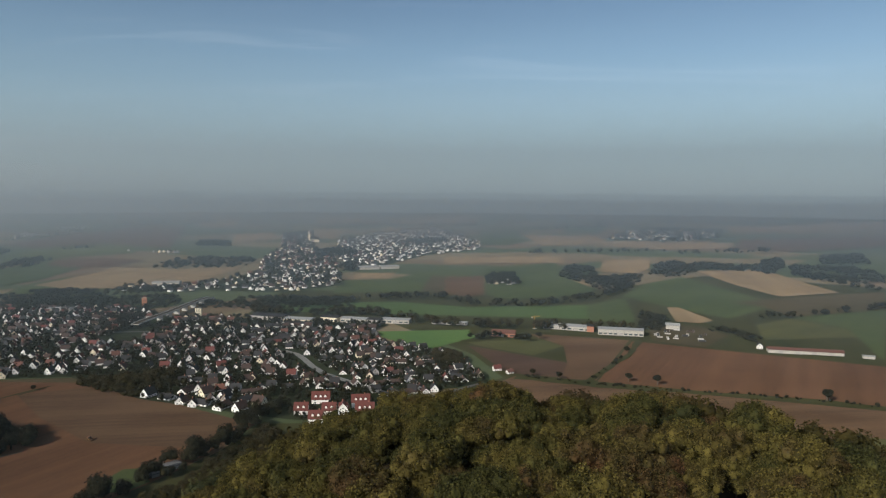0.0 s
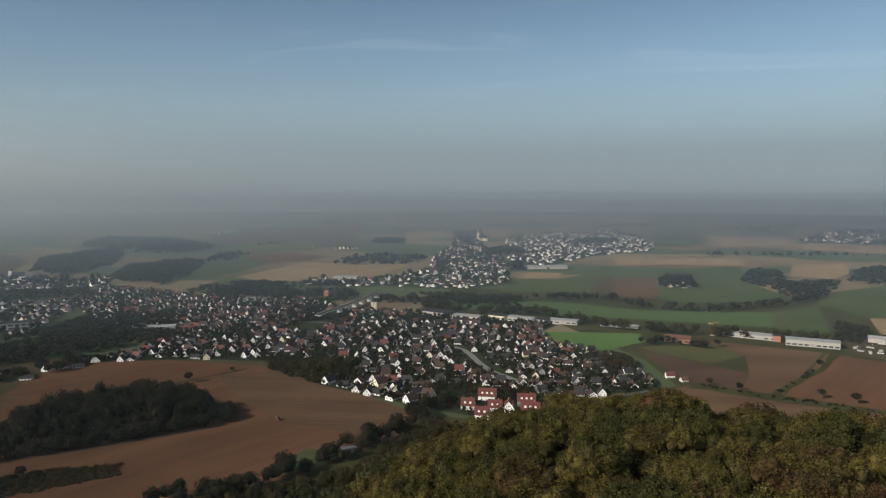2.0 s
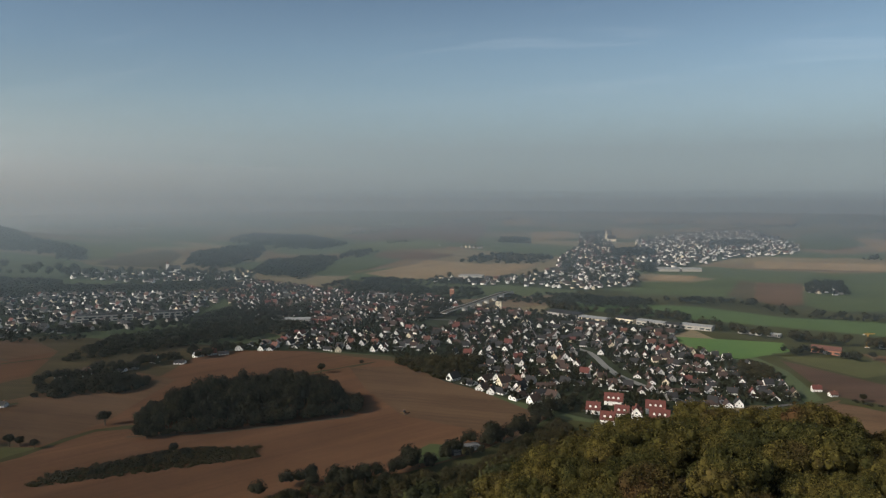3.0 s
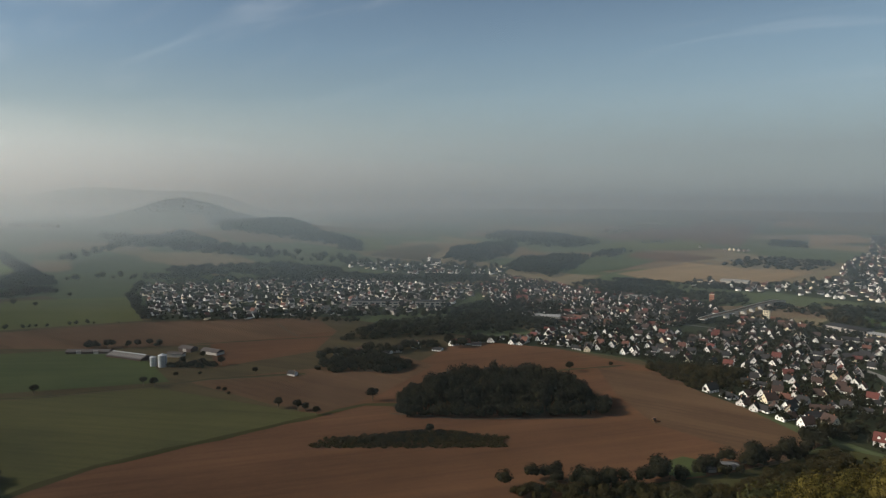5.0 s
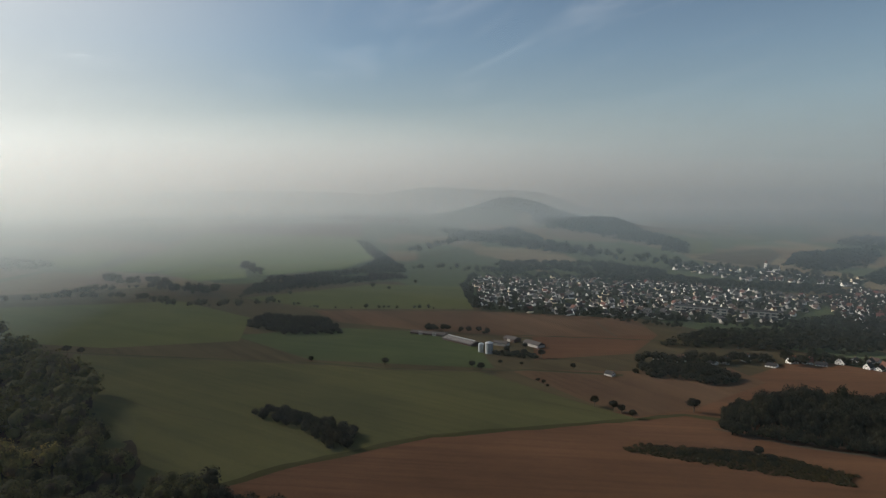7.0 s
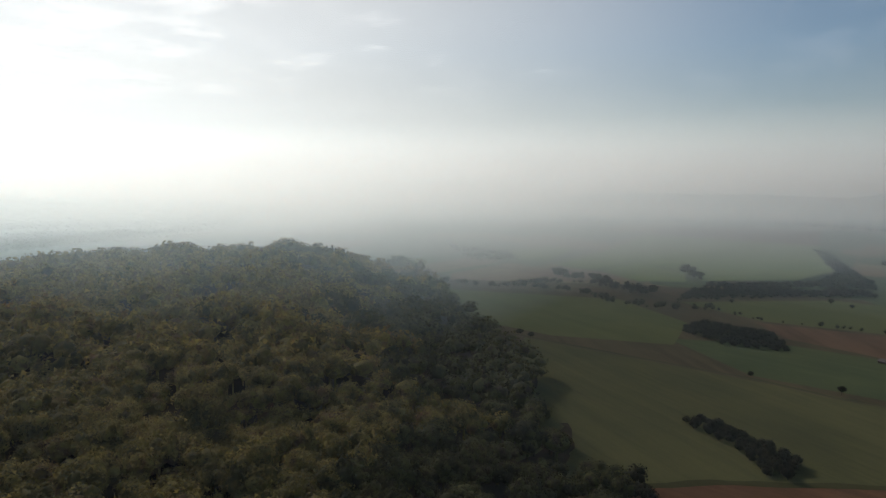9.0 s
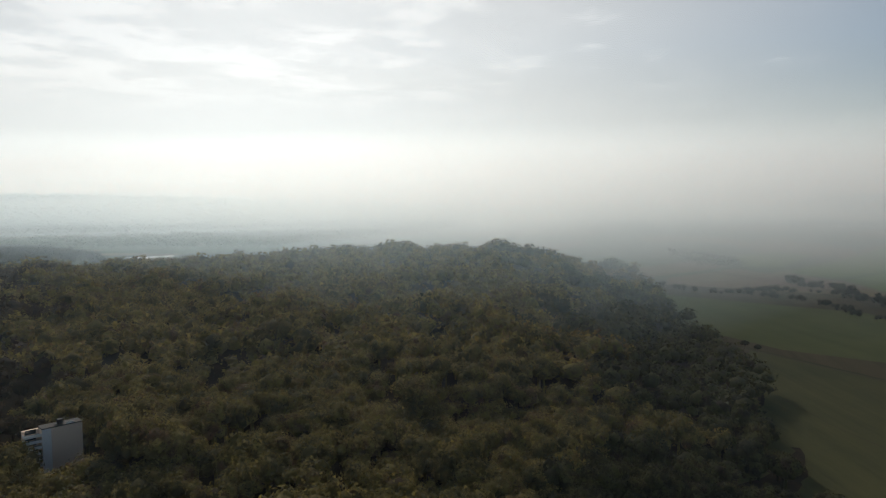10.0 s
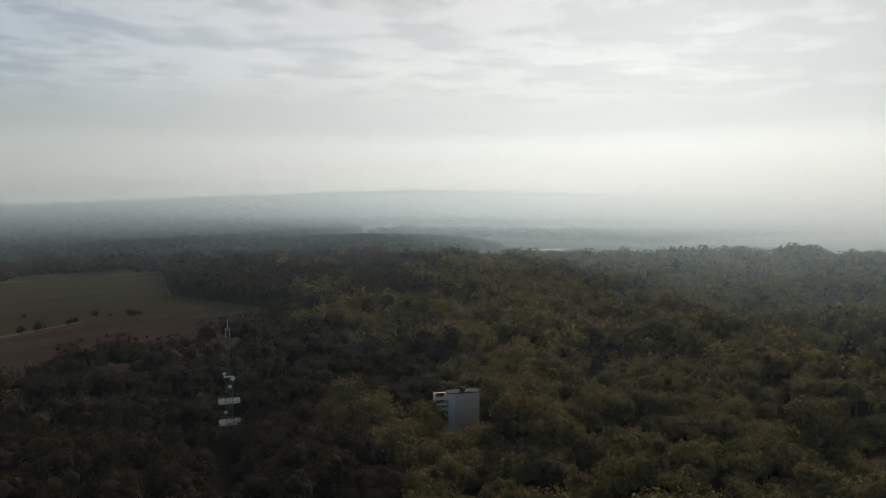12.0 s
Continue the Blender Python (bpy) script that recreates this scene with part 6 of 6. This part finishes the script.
for z, w_ in ((MH - 38.5, 4.8), (MH - 48.5, 4.8), (MH - 27, 1.8)):
    pl = part("platform", boxes((-w_, w_, -w_, w_, z, z + 0.18)), DARK_STEEL, mast)
    for s in (-1, 1):
        part("railing", boxes((-w_, w_, s * w_ - 0.05, s * w_ + 0.05, z + 0.9, z + 1.05), *[(k * w_ / 3 - 0.05, k * w_ / 3 + 0.05, s * w_ - 0.05, s * w_ + 0.05, z + 0.18, z + 0.9) for k in range(-3, 4)]), DARK_STEEL, pl)
        part("sign_panel", boxes((s * w_ * 0.6 - 1.2, s * w_ * 0.6 + 1.2, -w_ - 0.16, -w_ - 0.06, z + 0.3, z + 0.85)), WHITE, pl)
for x, y, z, r in ((-1.9, -1.8, MH - 25, 0.8), (1.8, -1.8, MH - 27.5, 1.0), (0.4, -2.2, MH - 31, 0.9), (-1.7, -1.9, MH - 43, 0.8)):
    bm = bmesh.new()
    bmesh.ops.create_uvsphere(bm, u_segments=16, v_segments=8, radius=r, matrix=Matrix.Translation((x, y, z)) @ Matrix.Diagonal((1, 0.35, 1, 1)))
    part("dish_aerial", bm, WHITE, mast)
for z in (MH - 6, MH - 8.5, MH - 14):
    for s in (-1, 1):
        part("panel_aerial", boxes((s * 0.9 - 0.15, s * 0.9 + 0.15, -0.5, -0.2, z, z + 1.9)), STEEL, mast)


# ---------------------------------------------------------------- wind turbines on the far ridge
TURBINE_GREY = plain("turbine_grey", (0.09, 0.09, 0.1), 0.6, 0.3)


def turbine(az, d, hub, facing, spin, blade):
    x, y = polar(az, d)
    t = thing("wind_turbine", "slender three bladed wind turbine on the hazy ridge", "wind turbine", "wind turbines", m=pose(x, y, gz(x, y), 0, 0, facing))
    bm = bmesh.new()
    tube(bm, (0, 0, -3), (0, 0, hub), 3.2, 1.8, 12)
    part("tower", bm, TURBINE_GREY, t)
    part("nacelle", boxes((-1.8, 1.8, -3, 6, hub, hub + 3.6)), TURBINE_GREY, t)
    rotor = part("hub", boxes((-1.3, 1.3, -5, -3.02, hub + 0.5, hub + 3.1)), TURBINE_GREY, t)
    for k in range(3):
        a = radians(spin + 120 * k)
        bm = bmesh.new()
        tube(bm, (0, -4, hub + 1.8), (blade * math.sin(a), -4, hub + 1.8 + blade * math.cos(a)), 1.3, 0.3, 6)
        part("blade", bm, TURBINE_GREY, rotor)


for az, spin, hub in ((169.15, 5, 92), (165.6, 65, 98), (164.7, 0, 90), (160.7, 0, 90), (152.9, 60, 70), (147.8, 10, 70)):
    turbine(az, 4420, hub, az + 180 + 60, spin, 36)

# ---------------------------------------------------------------- haze
def haze(name, r0, r1, top, density, label, hole=(0, 0), forward=0.5, absorb_share=0.45, tint=(0.9, 0.97, 1.0), fine=(0.62, 0.87, 1.0), absorb_tint=(0.5, 0.84, 1.0), back=0.0, glare=0.48):
    """A body of haze over the valley; its droplets throw light forwards, its finer part all round and bluish."""
    bm = bmesh.new()
    n = 144

    def ring(c, r, z):
        """r may be a function of the bearing."""
        row = []
        for i in range(n):
            a = 2 * math.pi * i / n
            k = r(math.degrees(a) - 90) if callable(r) else r
            row.append(bm.verts.new((c[0] + k * math.cos(a), c[1] + k * math.sin(a), z)))
        return row

    def band(a, b):
        for i in range(n):
            bm.faces.new((a[i], a[(i + 1) % n], b[(i + 1) % n], b[i]))

    if r0 and r1:
        inner = [ring(hole, r0, z) for z in (-60, top)]
        outer = [ring((0, 0), r1, z) for z in (-60, top)]
        band(*inner)
        band(*outer)
        band(inner[0], outer[0])
        band(inner[1], outer[1])
    else:
        lo, hi = ring((0, 0), r1, -60), ring((0, 0), r1, top)
        band(lo, hi)
        bm.faces.new(lo)
        bm.faces.new(hi)
    bmesh.ops.recalc_face_normals(bm, faces=bm.faces)
    m = bpy.data.materials.new(name)
    m.use_nodes = True
    nodes, links = m.node_tree.nodes, m.node_tree.links
    nodes.clear()
    o = nodes.new("ShaderNodeOutputMaterial")
    add = nodes.new("ShaderNodeAddShader")
    for i, (c, g, share) in enumerate(((tint, glare, forward), (fine, back, 1 - forward))):
        v = nodes.new("ShaderNodeVolumeScatter")
        v.inputs["Color"].default_value = rgb(c)
        v.inputs["Density"].default_value = density * share
        v.inputs["Anisotropy"].default_value = g
        # absorbs mostly red, which turns the haze bluish and dims it
        absorber = nodes.new("ShaderNodeVolumeAbsorption")
        absorber.inputs["Color"].default_value = rgb(absorb_tint)
        absorber.inputs["Density"].default_value = density * share * absorb_share
        both = nodes.new("ShaderNodeAddShader")
        links.new(v.outputs[0], both.inputs[0])
        links.new(absorber.outputs[0], both.inputs[1])
        links.new(both.outputs[0], add.inputs[i])
    links.new(add.outputs[0], o.inputs["Volume"])
    return tagged(part(name, bm, m, None), label, "haze", kind="structure")


haze("haze", 0, 4880, 520, 0.00005, "thin autumn haze over the whole valley", absorb_share=0.3, tint=(0.82, 0.94, 1.0))
haze("valley_haze", 1200, 4870, 120, 0.00026, "low haze lying in the valley", hole=polar(165, 700), forward=0.35, absorb_share=0.2, back=-0.14)
haze("far_haze", 2600, 4860, 430, 0.00035, "thick haze bank over the far plain", hole=polar(165, 900), forward=0.2, absorb_share=0.14, back=-0.14, tint=(0.9, 0.97, 1.0), fine=(0.8, 0.94, 1.0))
haze("near_haze", 760, 4865, 150, 0.0001, "light haze over the fields and the village", forward=0.35, absorb_share=0.3)


def drift(middle, width, nearest):
    """The near edge of a drift of mist that reaches closest at one bearing."""
    def edge(bearing):
        off = (bearing - middle + 180) % 360 - 180
        return 4850 - (4850 - nearest) * math.exp(-abs(off / width) ** 3)
    return edge


haze("forest_haze", drift(122, 54, 480), 4866, 200, 0.0003, "bluish haze over the rear forest", tint=(0.75, 0.92, 1.0), absorb_share=0.2)
# Extra scattering body, nearest towards the sun, added to brighten the haze there.
haze("sunlit_mist", drift(102, 56, 1000), 4868, 300, 0.0004, "mist added to brighten the haze under the sun", forward=0.9, absorb_share=0.05, absorb_tint=(0.3, 0.8, 1.0), tint=(0.85, 0.95, 1.0), glare=0.42)
